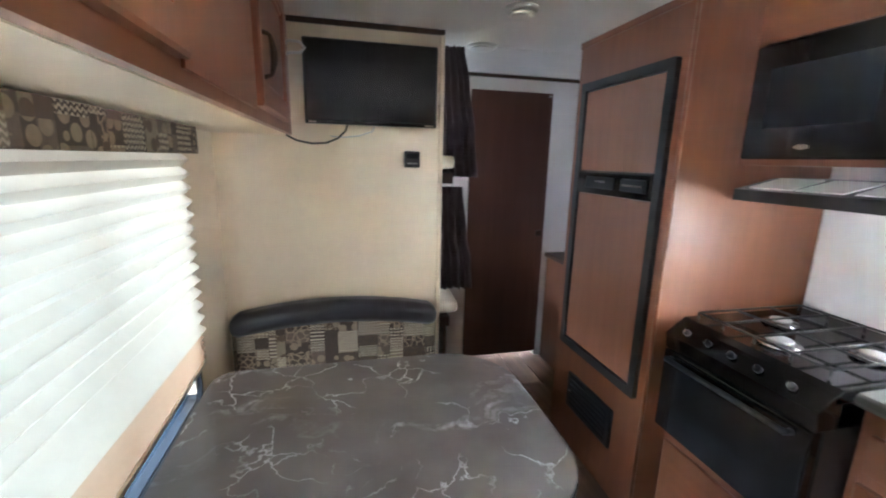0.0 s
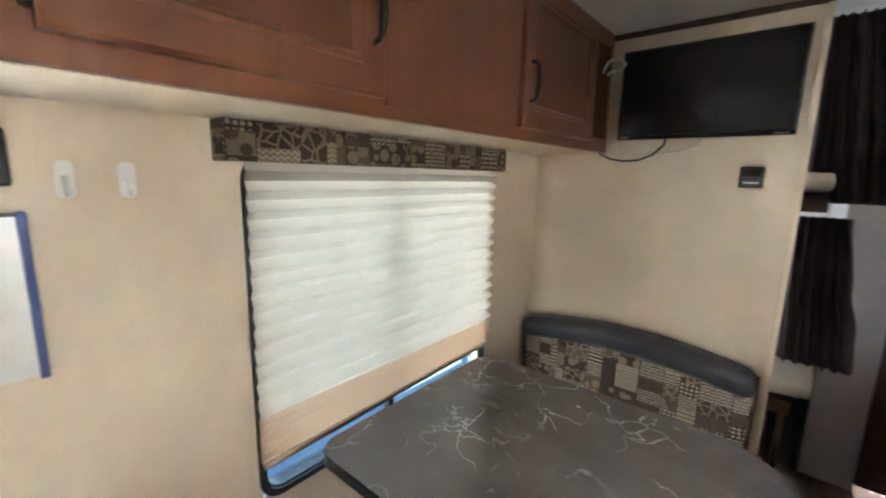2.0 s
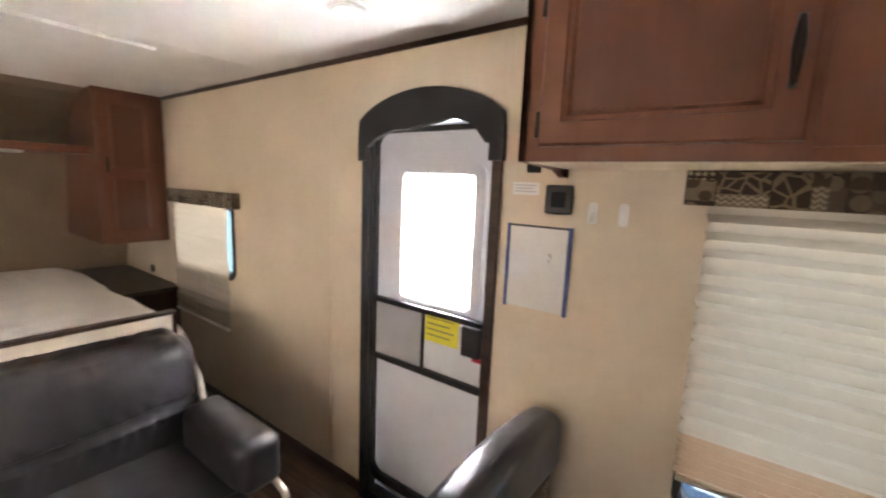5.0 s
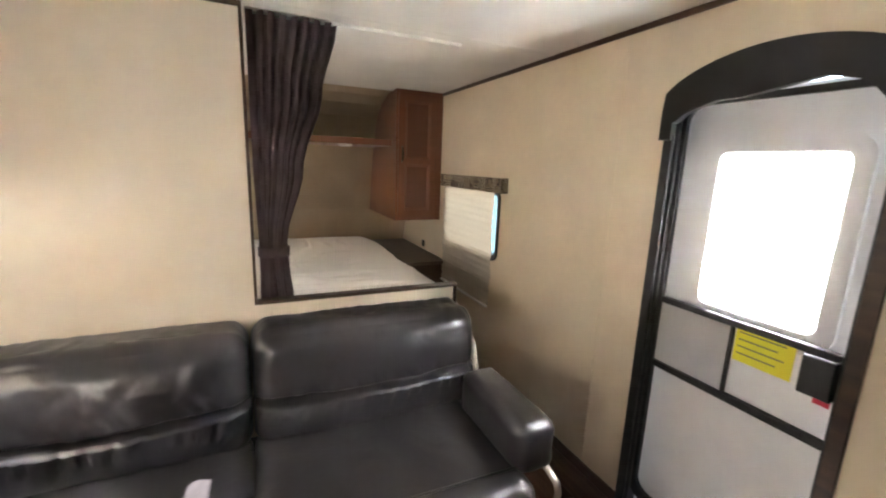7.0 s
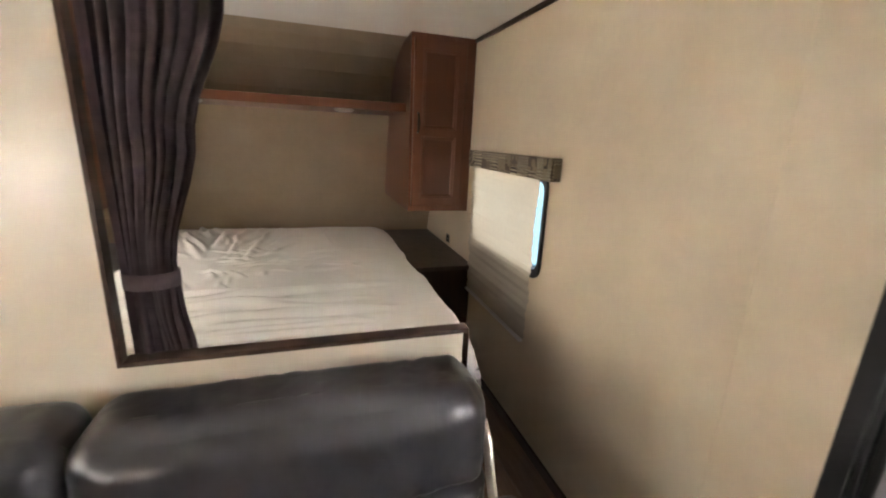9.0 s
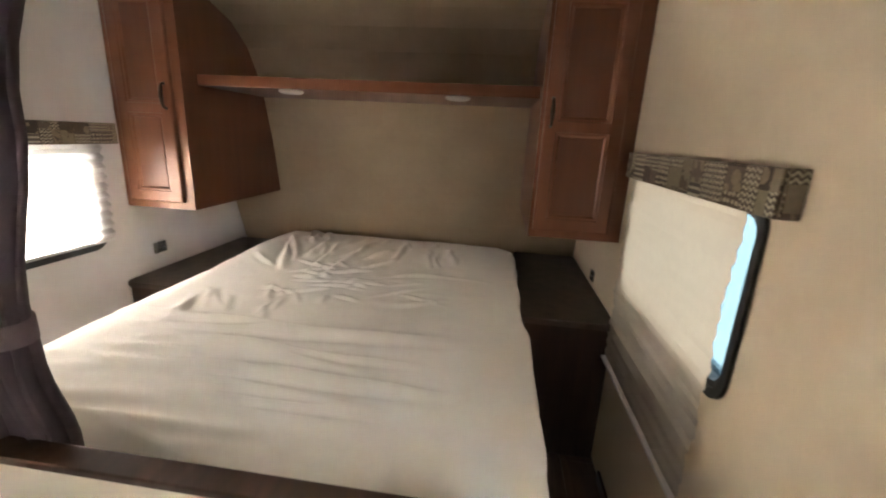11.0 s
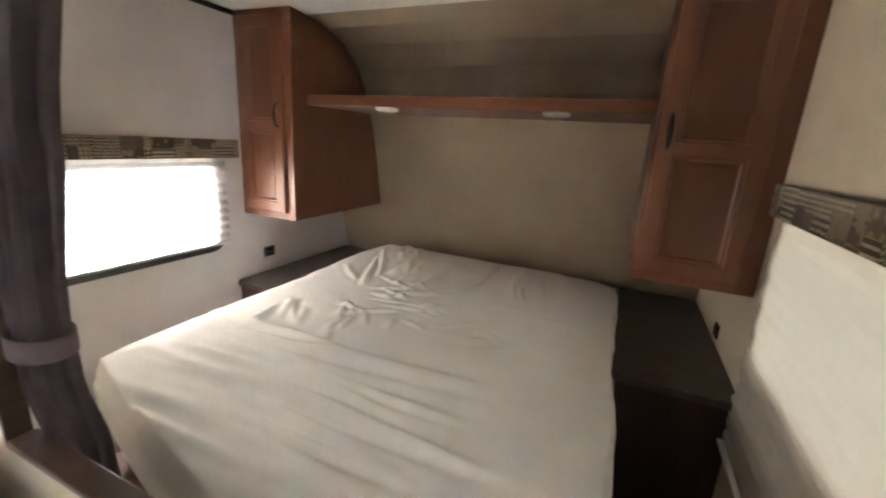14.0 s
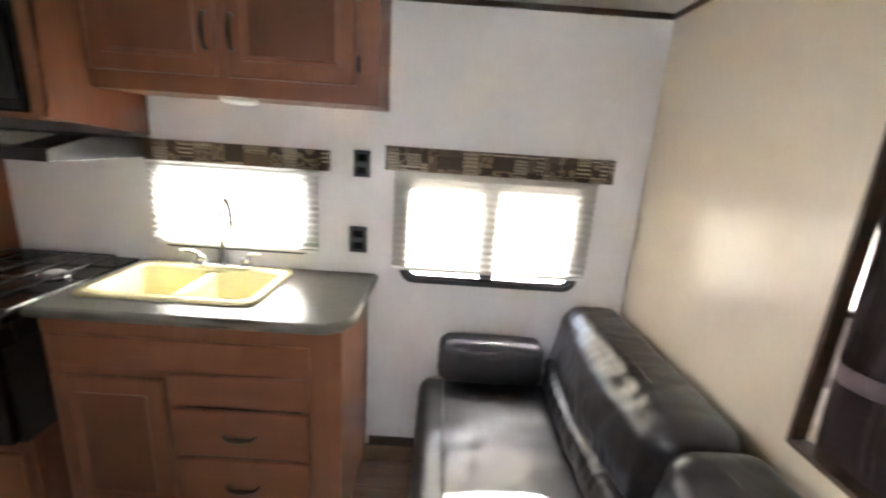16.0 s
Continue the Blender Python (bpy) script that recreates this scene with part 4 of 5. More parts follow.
# ---------------------------------------------------------------- curb wall fixtures
fix = thing("control_panel", (0.0, 1.584, 1.44), "square black control panel on the wall", "control panel")
part("plate", box(0.001, 1.551, 1.434, 0.012, 1.641, 1.526, 0.006), M["black"], fix)
part("screen", box(0.012, 1.573, 1.456, 0.015, 1.619, 1.504, 0.003), M["mw_glass"], fix)
sw = thing("light_switch", (0, 1.505, 1.56), "small black switch plate beside the entry door", "switch")
part("plate", box(0.001, 1.480, 1.562, 0.010, 1.530, 1.640, 0.005), M["black"], sw)
part("rocker", box(0.010, 1.495, 1.584, 0.015, 1.515, 1.618, 0.003), M["gloss_black"], sw)
pl = solid("paper_label", box(0.001, 1.433, 1.490, 0.0025, 1.527, 1.531), M["paper"], "white paper notice on the wall", "label")
for i in range(3):
    part("print_line", box(0.0026, 1.441, 1.520 - i * 0.010, 0.0030, 1.516 - 0.01 * (i % 2), 1.523 - i * 0.010), M["abs_grey"], pl)
wb = thing("whiteboard", (0, 1.54, 1.11), "small whiteboard with blue plastic edges", "whiteboard")
part("board", box(0.001, 1.436, 1.112, 0.009, 1.640, 1.392), M["board"], wb)
part("edge", box(0.001, 1.427, 1.106, 0.015, 1.438, 1.394, 0.003), M["blue"], wb, "blue plastic edge")
part("edge", box(0.001, 1.638, 1.106, 0.015, 1.651, 1.394, 0.003), M["blue"], wb, "blue plastic edge")
part("top_clip", box(0.009, 1.438, 1.386, 0.012, 1.638, 1.393), M["black"], wb)
part("scribble", tube([(0.0095, 1.575, 1.30), (0.0095, 1.588, 1.304), (0.0095, 1.583, 1.296), (0.0095, 1.592, 1.290)], 0.0012, 5), M["black"], wb, "dark pen marks")
part("scribble", tube([(0.0095, 1.578, 1.284), (0.0095, 1.584, 1.276)], 0.0014, 5), M["black"], wb, "dark pen marks")
for y in (1.704, 1.792):
    h = thing("wall_hook", (0, y, 1.41), "white plastic adhesive hook", "hook", "hooks beside the whiteboard")
    part("base", prism(round_rect(y - 0.013, 1.412, y + 0.013, 1.478, 0.011), "x", 0.001, 0.006, 0.001), M["white_plastic"], h)
    part("hook", tube([(0.006, y, 1.450), (0.016, y, 1.430), (0.020, y, 1.418), (0.027, y, 1.418), (0.030, y, 1.432)], 0.004, 8), M["white_plastic"], h, "", True)


def outlet(x, side, y, z, wide=0.07, high=0.07, label="small black wall outlet plate", cat="outlet", name="wall_outlet"):
    o = thing(name, (x, y, z - high / 2), label, cat)
    a, b = sorted((x + side * 0.001, x + side * 0.010))
    part("plate", box(a, y - wide / 2, z - high / 2, b, y + wide / 2, z + high / 2, 0.004), M["black"], o)
    for k in (-1, 1):
        c, d = sorted((x + side * 0.010, x + side * 0.013))
        part("socket", box(c, y - wide * 0.28, z + k * high * 0.22 - high * 0.13, d, y + wide * 0.28, z + k * high * 0.22 + high * 0.13, 0.003), M["gloss_black"], o)
    return o


outlet(0, 1, -1.708, 0.758, 0.06, 0.06)
outlet(W, -1, -1.517, 0.767, 0.085, 0.062)
outlet(W, -1, 1.205, 1.396, 0.072, 0.112, "tall dark grey switch plate", "switch", "light_switch")
outlet(W, -1, 1.216, 1.066, 0.078, 0.118, "tall black outlet plate beside the counter")

# ---------------------------------------------------------------- sofa


def seam_fold(bm, z, y, depth):
    """Presses a level crease into the front of a back cushion."""
    for v in bm.verts:
        if v.co.y > y:
            zz = z + 0.012 * noise.noise(Vector((v.co.x * 5, 1, 1)))
            v.co.y -= depth * math.exp(-((v.co.z - zz) / 0.010) ** 2)
            # the seam gathers the cloth into short upright puckers below it, fewer above
            below = math.exp(-((v.co.z - zz + 0.045) / 0.035) ** 2)
            tuck = noise.noise(Vector((v.co.x * 21 + (v.co.z - zz) * 5, 1.3, 5)))
            v.co.y -= 0.015 * below * max(0, 1 - abs(tuck) * 3.5)
            above = math.exp(-((v.co.z - zz - 0.03) / 0.03) ** 2)
            v.co.y -= 0.008 * above * max(0, 1 - abs(noise.noise(Vector((v.co.x * 15 - (v.co.z - zz) * 8, 4.1, 2)))) * 4.5)
            # creases that run slantwise from the upper corners
            slant = noise.noise(Vector(((v.co.x + v.co.z * 0.8) * 6, v.co.z * 2.2 - v.co.x * 0.6, 3.3)))
            v.co.y -= 0.006 * max(0, 1 - abs(slant) * 4)
            if v.co.z < z - 0.02:
                v.co.y += 0.016
        if v.co.z > 0.74:
            # puckers over the top edge
            top = math.exp(-((v.co.z - 0.83) / 0.05) ** 2)
            v.co.z -= 0.006 * top * max(0, noise.noise(Vector((v.co.x * 2.5, 3, 3))) + 0.5) * max(0, 1 - abs(noise.noise(Vector((v.co.x * 12, v.co.y * 5, 8)))) * 4)
    return bm


sofa = thing("sofa", (1.45, 0.45, 0), "black leatherette sofa with loose back cushions, against the partition", "sofa")
part("base", box(0.56, 0.06, 0.05, 2.33, 0.84, 0.30, 0.01), M["black"], sofa)
for a, b, s in ((0.60, 1.475, 1.0), (1.475, 2.345, 4.0)):
    sb = cushion(a + 0.003, 0.22, 0.29, b - 0.003, 0.905, 0.445, 0.055, 44, puff=(0, 0, 0.018), wrinkle=0.008, wscale=6, seed=s, stretch=(1, 0.5, 1))
    seat = part("seat", sb, M["leather"], sofa, "black leatherette seat", True)
    part("piping", tube([(a + 0.02, 0.80, 0.452), ((a + b) / 2, 0.80, 0.462), (b - 0.02, 0.80, 0.452)], 0.004, 8), M["leather"], seat, "", True)
for a, b, s in ((0.535, 1.470, 7.0), (1.475, 2.36, 11.0)):
    bb = cushion(a, 0.03, 0.40, b, 0.285, 0.848, 0.075, 72, puff=(0, 0.045, 0.006), wrinkle=0.006, wscale=6.0, seed=s, stretch=(1.4, 1, 0.8))
    for v in bb.verts:   # lean back
        v.co.y -= (v.co.z - 0.40) * 0.10 - 0.045
    part("backrest", seam_fold(bb, 0.592, 0.2, 0.035), M["leather"], sofa, "puffy black leatherette back cushion", True)
for x0, x1, z0 in ((0.482, 0.648, 0.415), (2.225, 2.372, 0.47)):
    ab = cushion(x0, 0.36, z0, x1, 0.825, z0 + 0.195, 0.045, 12, puff=(0.004, 0.004, 0.008), wrinkle=0.005, wscale=9, seed=x0)
    arm = part("armrest", ab, M["leather"], sofa, "black leatherette bolster armrest", True)
    xm = x0 + 0.035 if x0 < 1 else x1 - 0.02
    path = [(xm, 0.20, 0.12), (xm, 0.16, 0.40), (xm, 0.12, 0.62), (xm, 0.14, 0.665), (xm, 0.19, 0.682), (xm, 0.235, 0.65), (xm, 0.27, 0.56), (xm, 0.33, 0.455), (xm, 0.6, 0.430), (xm, 0.80, 0.430), (xm, 0.872, 0.41), (xm, 0.885, 0.38), (xm, 0.87, 0.10), (xm, 0.85, 0.0)]
    part("arm_frame", tube(path, 0.014, 10, squash=0.6), M["nickel"], sofa, "bent metal arm frame", True)
for x in (0.66, 2.25):
    for y in (0.14, 0.78):
        part("foot", box(x - 0.03, y - 0.03, 0, x + 0.03, y + 0.03, 0.05, 0.005), M["black"], sofa)

# ---------------------------------------------------------------- bedroom


def bed_surface():
    bm = bmesh.new()
    nx, ny = 250, 300
    x0, x1, y0, y1, top = 0.412, 1.905, -2.12, -0.10, 0.785
    rows = []
    for j in range(ny + 1):
        v = j / ny
        row = []
        for i in range(nx + 1):
            u = i / nx
            # border strips hang down the sides
            uu, vv = (u - 0.5) * 1.24, (v - 0.5) * 1.16
            cu, cv = max(-0.5, min(0.5, uu)), max(-0.5, min(0.5, vv))
            du, dv = uu - cu, vv - cv
            x = x0 + (cu + 0.5) * (x1 - x0)
            foot = y1 - 0.02 - 0.185 * max(0.0, (x - 0.5) / 1.25) ** 2      # the foot end is cut back towards the street side
            y = y0 + (cv + 0.5) * (foot - y0)
            # the foot corners are rounded, the street side more
            fy = max(0.0, (y - (y1 - 0.55)) / 0.55)
            side = 0.10 * fy ** 1.8 if cu > 0 else 0.03 * fy ** 3
            x -= side * (cu * 2 if cu > 0 else cu * 2)
            if cu < 0:   # the curb side swells a little towards the foot
                x -= 0.022 * max(0.0, min(1.0, (y + 1.25) / 0.3)) * (-cu * 2) ** 3
            drop = math.hypot(du * 1.9, dv * 2.1)
            z = top
            edge = min(1.0, min((0.5 - abs(cu)) * (8 if cu < 0 else 12), (0.5 - abs(cv)) * 14))
            z -= (0.055 if cu < -0.3 else 0.030) * (1 - edge) ** 2
            z += 0.022 * math.exp(-((y + 1.75) / 0.28) ** 2)       # low mound of pillows under the sheet
            if drop > 0:
                z -= min(0.50, drop * 1.05)
                x += (0.022 if du > 0 else -0.022 if du < 0 else 0) * min(1, drop * 12)
                y += (0.02 if dv > 0 else -0.02 if dv < 0 else 0) * min(1, drop * 12)
                x += (1 if du > 0 else -1 if du < 0 else 0) * 0.018 * noise.noise(Vector((y * 6, z * 3, 2)))
            p = Vector((x, y, 0))
            z += 0.006 * noise.noise(p * 3.0) + 0.0012 * noise.noise(p * 14.0)
            row.append(bm.verts.new((x, y, z)))
        rows.append(row)
    for a, b in zip(rows, rows[1:]):
        for i in range(nx):
            bm.faces.new((a[i], a[i + 1], b[i + 1], b[i]))
    crease(bm)
    return bm


def crease(bm):
    """Presses folds into the sheet: each is a short bent ridge, steep on one side, that runs out at both ends."""
    rnd = random.Random(11)
    folds = []

    def strew(count, xr, yr, turn, long, wide, high, bend, gather=None):
        for _ in range(count):
            x, y = rnd.uniform(*xr), rnd.uniform(*yr)
            a = math.atan2(y - gather[1], x - gather[0]) if gather else turn[0]
            folds.append((x, y, a + rnd.uniform(-1, 1) * turn[1], rnd.uniform(*long), rnd.uniform(*wide), rnd.uniform(*high), rnd.uniform(-bend, bend)))
    strew(30, (1.12, 1.78), (-1.95, -1.40), (0, 0.22), (0.14, 0.36), (0.008, 0.015), (0.008, 0.020), 0.9, (1.42, -1.12))
    strew(12, (0.72, 1.08), (-1.90, -1.50), (math.pi / 2, 0.35), (0.12, 0.26), (0.008, 0.013), (0.006, 0.012), 0.8)
    strew(26, (0.80, 1.45), (-1.42, -1.00), (0.15, 0.6), (0.10, 0.30), (0.006, 0.011), (0.005, 0.010), 0.8)
    strew(7, (1.42, 1.74), (-1.06, -0.76), (2.0, 0.25), (0.16, 0.28), (0.010, 0.014), (0.005, 0.010), 1.2)
    strew(6, (1.2, 1.5), (-1.05, -0.8), (2.0, 0.4), (0.08, 0.16), (0.008, 0.012), (0.003, 0.007), 1.0)
    strew(22, (0.95, 1.65), (-0.78, -0.18), (0.0, 0.12), (0.45, 1.10), (0.009, 0.017), (0.010, 0.020), 0.12)
    strew(8, (0.55, 1.0), (-1.3, -0.6), (0.3, 0.5), (0.15, 0.35), (0.010, 0.018), (0.0015, 0.003), 0.3)
    folds.append((0.80, -1.36, 0.10, 0.60, 0.010, 0.005, 0.45))
    co = np.empty(len(bm.verts) * 3)
    for k, v in enumerate(bm.verts):
        co[3 * k:3 * k + 3] = v.co
    co = co.reshape(-1, 3)
    lift = np.zeros(len(co))
    for x, y, a, long, wide, high, bend in folds:
        dx, dy = co[:, 0] - x, co[:, 1] - y
        s = dx * math.cos(a) + dy * math.sin(a)
        d = dy * math.cos(a) - dx * math.sin(a) - bend * s * s
        w = np.where(d > 0, wide, wide * 1.9)
        fade = np.clip(1 - (2 * s / long) ** 2, 0, 1)
        lift += high * fade * (np.exp(-(d / w) ** 2) - 0.25 * np.exp(-((d - 2.2 * wide) / wide) ** 2))
    lift *= np.clip((co[:, 2] - 0.60) / 0.10, 0, 1)
    for v, h in zip(bm.verts, lift):
        v.co.z += h


bed = thing("bed", (1.16, -1.12, 0), "queen bed with a creased white fitted sheet", "bed")
part("platform", box(0.46, -2.12, 0.0, 1.88, -0.12, 0.40, 0.01), M["cherry"], bed, "cherry wood bed platform")
part("mattress", cushion(0.445, -2.12, 0.40, 1.72, -0.42, 0.735, 0.05, 8), M["foam"], bed, "", True)
part("sheet", bed_surface(), M["sheet"], bed, "creased white cotton sheet", True)


def wardrobe(x0, x1, door_u, label, inner_x):
    z0, y = 1.025, -1.362
    w = thing("wardrobe", ((x0 + x1) / 2, y, z0), label, "cabinet")
    prof = [(y - 0.02, z0), (y - 0.02, CEIL)] + [(max(f, -2.19), z) for f, z in [(front_at(z), z) for z in (2.03, 1.97, 1.87, 1.75, 1.62, 1.35, z0 + 0.004)]]
    prof = [(a + 0.004, b) for a, b in prof]
    a, b = (inner_x - 0.018, inner_x) if inner_x < 1 else (inner_x, inner_x + 0.018)
    part("side_panel", prism(prof, "x", a, b), M["cherry"], w)
    lo, hi = (x0, a) if inner_x < 1 else (b, x1)
    part("bottom", box(lo, -2.18, z0, hi, y - 0.02, z0 + 0.015), M["cherry_x"], w)
    part("face_frame", wall_bm("y", y - 0.019, y, x0, x1, z0, CEIL, [(door_u[0] + 0.03, z0 + 0.06, door_u[1] - 0.03, 1.99)]), M["cherry"], w)
    hx = door_u[1] - 0.028 if inner_x < 1 else door_u[0] + 0.028
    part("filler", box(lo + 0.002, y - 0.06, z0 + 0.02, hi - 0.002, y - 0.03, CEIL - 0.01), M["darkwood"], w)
    cabinet_door(w, (0, y, 0), (1, 0, 0), (0, 1, 0), door_u[0], z0 + 0.035, door_u[1], 2.015, (hx, 1.555), split=1.50)
    return w


wardrobe(0.002, 0.396, (0.060, 0.380), "cherry wood hanging cabinet beside the bed, curved at the back", 0.396)
wardrobe(2.018, W - 0.002, (2.065, 2.350), "cherry wood hanging cabinet beside the bed, curved at the back", 2.018)

shelf = thing("bed_shelf", (1.2, -1.7, 1.61), "cherry wood shelf between the cabinets over the bed", "shelf")
part("board", box(0.397, -2.05, 1.631, 2.017, -1.485, 1.648), M["cherry_x"], shelf)
part("front_rail", box(0.397, -1.485, 1.618, 2.017, -1.465, 1.668, 0.003), M["cherry_x"], shelf)
part("underside", box(0.397, -2.05, 1.618, 2.017, -1.486, 1.630), M["cherry_x"], shelf)
for x in (0.762, 1.570):
    l = thing("puck_light", (x, -1.52, 1.600), "round white puck light under the shelf, off", "lamp", "puck lights under the shelf")
    part("ring", disc(x, -1.52, 1.607, 0.058, 0.011, "z"), M["white_plastic"], l, "", True)
    b = disc(x, -1.52, 0, 0.05, 0.010, "z", dome=0.6)
    bmesh.ops.scale(b, vec=(1, 1, -1), verts=b.verts)
    bmesh.ops.translate(b, vec=(0, 0, 1.608), verts=b.verts)
    part("cover", b, M["lamp_white"], l, "frosted white cover", True)

for x0, x1, lab in ((0.004, 0.400, "dark nightstand counter at the curb side of the bed"), (1.96, W - 0.004, "dark nightstand counter at the street side of the bed")):
    z = 0.702 if x0 < 1 else 0.648
    ye = -1.20 if x0 < 1 else -1.27
    ns = thing("nightstand", ((x0 + x1) / 2, -1.7, 0), lab, "nightstand")
    part("body", box(x0, -2.30, 0, x1 - (0.02 if x0 < 1 else 0), ye - 0.03, z - 0.028, 0.004), M["darkwood"], ns, "dark wood body")
    part("top", prism(round_rect(x0, -2.28, x1, ye, (0.03, 0.01, 0.01, 0.01)), "z", z - 0.028, z, 0.006), M["nightstand_top"], ns, "dark speckled laminate top")


def curtain(pts, folds, amp, n=90, vertical=28):
    """A hanging curtain: pts are (z, xa, xb, y, squeeze) from top to bottom, gathered folds across."""
    bm = bmesh.new()
    rows = []
    for r in range(vertical + 1):
        f = r / vertical * (len(pts) - 1)
        i = min(int(f), len(pts) - 2)
        g = f - i
        g = g * g * (3 - 2 * g)
        z, xa, xb, y, sq = [pts[i][k] * (1 - g) + pts[i + 1][k] * g for k in range(5)]
        z = pts[i][0] * (1 - (f - i)) + pts[i + 1][0] * (f - i)
        row = []
        for c in range(n + 1):
            u = c / n
            a = 2 * math.pi * folds * u + 1.3 * noise.noise(Vector((u * 4, z * 0.8, 1)))
            row.append(bm.verts.new((xa + (xb - xa) * u + 0.008 * math.sin(2 * a) * sq, y + amp * sq * (math.sin(a) + 0.35 * math.sin(2.3 * a + 1)) + 0.01 * noise.noise(Vector((u * 9, z * 3, 4))), z)))
        rows.append(row)
    for a, b in zip(rows, rows[1:]):
        for c in range(n):
            bm.faces.new((a[c], a[c + 1], b[c + 1], b[c]))
    bmesh.ops.solidify(bm, geom=bm.faces[:], thickness=0.003)
    return bm


cur = thing("curtain", (1.35, -0.1, 0.6), "dark plum brown curtain tied back at the bedroom opening", "curtain")
part("cloth", curtain([(2.030, 1.425, 1.085, -0.044, 1.0), (1.75, 1.425, 1.15, -0.044, 1.0), (1.45, 1.422, 1.235, -0.044, 1.0), (1.13, 1.415, 1.310, -0.044, 0.85), (1.03, 1.415, 1.305, -0.046, 0.9), (0.85, 1.42, 1.290, -0.066, 1.0), (0.62, 1.42, 1.27, -0.066, 1.0)], 8, 0.027), M["curtain"], cur, "", True)
part("tie_band", ring([(1.362 + 0.064 * math.cos(a), -0.044 + 0.046 * math.sin(a)) for a in [2 * math.pi * i / 24 for i in range(24)]], [(1.362 + 0.060 * math.cos(a), -0.044 + 0.042 * math.sin(a)) for a in [2 * math.pi * i / 24 for i in range(24)]], "z", 1.072, 1.112), M["curtain"], cur, "tie-back band", True)
part("track", box(0.50, -0.070, 2.030, 1.428, -0.052, CEIL, 0.002), M["white_plastic"], cur, "white ceiling track")

# ---------------------------------------------------------------- kitchen
FX, FY0, FY1 = 1.665, 2.722, 3.412      # refrigerator cabinet: front, near side, far side
fc = thing("refrigerator_cabinet", (2.04, 3.08, 0), "tall cherry wood cabinet round the refrigerator", "cabinet")
part("side_panel", box(FX + 0.019, FY0, 0, W - 0.001, FY0 + 0.02, CEIL), M["cherry"], fc)
part("side_panel", box(FX + 0.019, FY1 - 0.02, 0, W - 0.001, FY1, CEIL), M["cherry"], fc)
part("face_frame", wall_bm("x", FX, FX + 0.019, FY0, FY1, 0, CEIL - 0.03, [(2.778, 0.565, 3.333, 1.835), (2.90, 0.235, 3.24, 0.40)]), M["cherry"], fc)
part("corner_bead", tube([(FX + 0.004, FY0 + 0.002, 0.0), (FX + 0.004, FY0 + 0.002, CEIL - 0.03)], 0.008, 10), M["cherry"], fc, "", True)
part("crown", box(FX - 0.008, FY0 - 0.006, CEIL - 0.03, FX + 0.019, FY1, CEIL - 0.001, 0.004), M["cherry_h"], fc)
fr = thing("refrigerator", (1.95, 3.09, 0.575), "built-in refrigerator with wood panel doors in a black frame", "refrigerator")
part("body", box(FX + 0.02, 2.783, 0.57, 2.30, 3.328, 1.83), M["black"], fr)
part("frame", ring(round_rect(2.763, 0.550, 3.348, 1.848, 0.006, 2), round_rect(2.800, 0.590, 3.311, 1.810, 0.004, 2), "x", FX - 0.022, FX + 0.018), M["frame_black"], fr, "black metal surround")
for a, b in ((0.593, 1.345), (1.452, 1.807)):
    d = part("door", box(FX - 0.012, 2.803, a, FX + 0.02, 3.308, b, 0.003), M["fridge_wood"], fr, "cherry wood door panel")
hp = part("control_strip", box(FX - 0.026, 2.803, 1.348, FX + 0.012, 3.308, 1.449, 0.006), M["gloss_black"], fr, "black control and handle strip")
part("handle", box(FX - 0.040, 2.825, 1.375, FX - 0.020, 2.965, 1.425, 0.006), M["black"], hp, "black recessed handle")
part("handle_trim", box(FX - 0.043, 2.83, 1.397, FX - 0.039, 2.945, 1.403, 0.001), M["chrome"], hp, "thin chrome bar")
part("display", box(FX - 0.030, 3.02, 1.375, FX - 0.025, 3.23, 1.425, 0.003), M["black"], hp)
part("badge", box(FX - 0.033, 3.08, 1.402, FX - 0.029, 3.15, 1.410), M["chrome"], hp, "silver badge")
fv = thing("floor_vent", (FX, 3.07, 0.23), "black access grille low in the refrigerator cabinet", "vent")
part("plate", box(FX - 0.012, 2.885, 0.220, FX + 0.004, 3.255, 0.415, 0.008), M["black"], fv)
for i in range(6):
    part("slat", box(FX - 0.017, 2.92, 0.245 + i * 0.026, FX - 0.010, 3.22, 0.257 + i * 0.026, 0.002), M["frame_black"], fv)
part("latch", disc(FX - 0.020, 3.22, 0.315, 0.012, 0.010, "x"), M["chrome"], fv, "", True)

BX = 1.872    # base cabinet front
bc = thing("base_cabinet", (2.1, 1.66, 0), "cherry wood sink cabinet with a door and drawers", "cabinet")
part("side_panel", box(BX + 0.019, 1.165, 0, W - 0.014, 1.185, 0.872), M["cherry"], bc)
part("face_frame", wall_bm("x", BX, BX + 0.019, 1.165, 2.175, 0.08, 0.872, [(1.80, 0.16, 2.12, 0.62), (1.31, 0.16, 1.73, 0.60)]), M["cherry"], bc)
part("toe_kick", box(BX + 0.05, 1.185, 0, BX + 0.065, 2.175, 0.08), M["darkwood"], bc)
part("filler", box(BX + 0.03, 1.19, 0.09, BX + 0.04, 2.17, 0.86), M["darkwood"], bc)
o, u, w = (BX, 0, 0), (0, 1, 0), (-1, 0, 0)
part("false_front", box(BX - 0.016, 1.272, 0.690, BX, 2.145, 0.805, 0.005), M["cherry_h"], bc)
cabinet_door(bc, o, u, w, 1.775, 0.10, 2.150, 0.655, None)
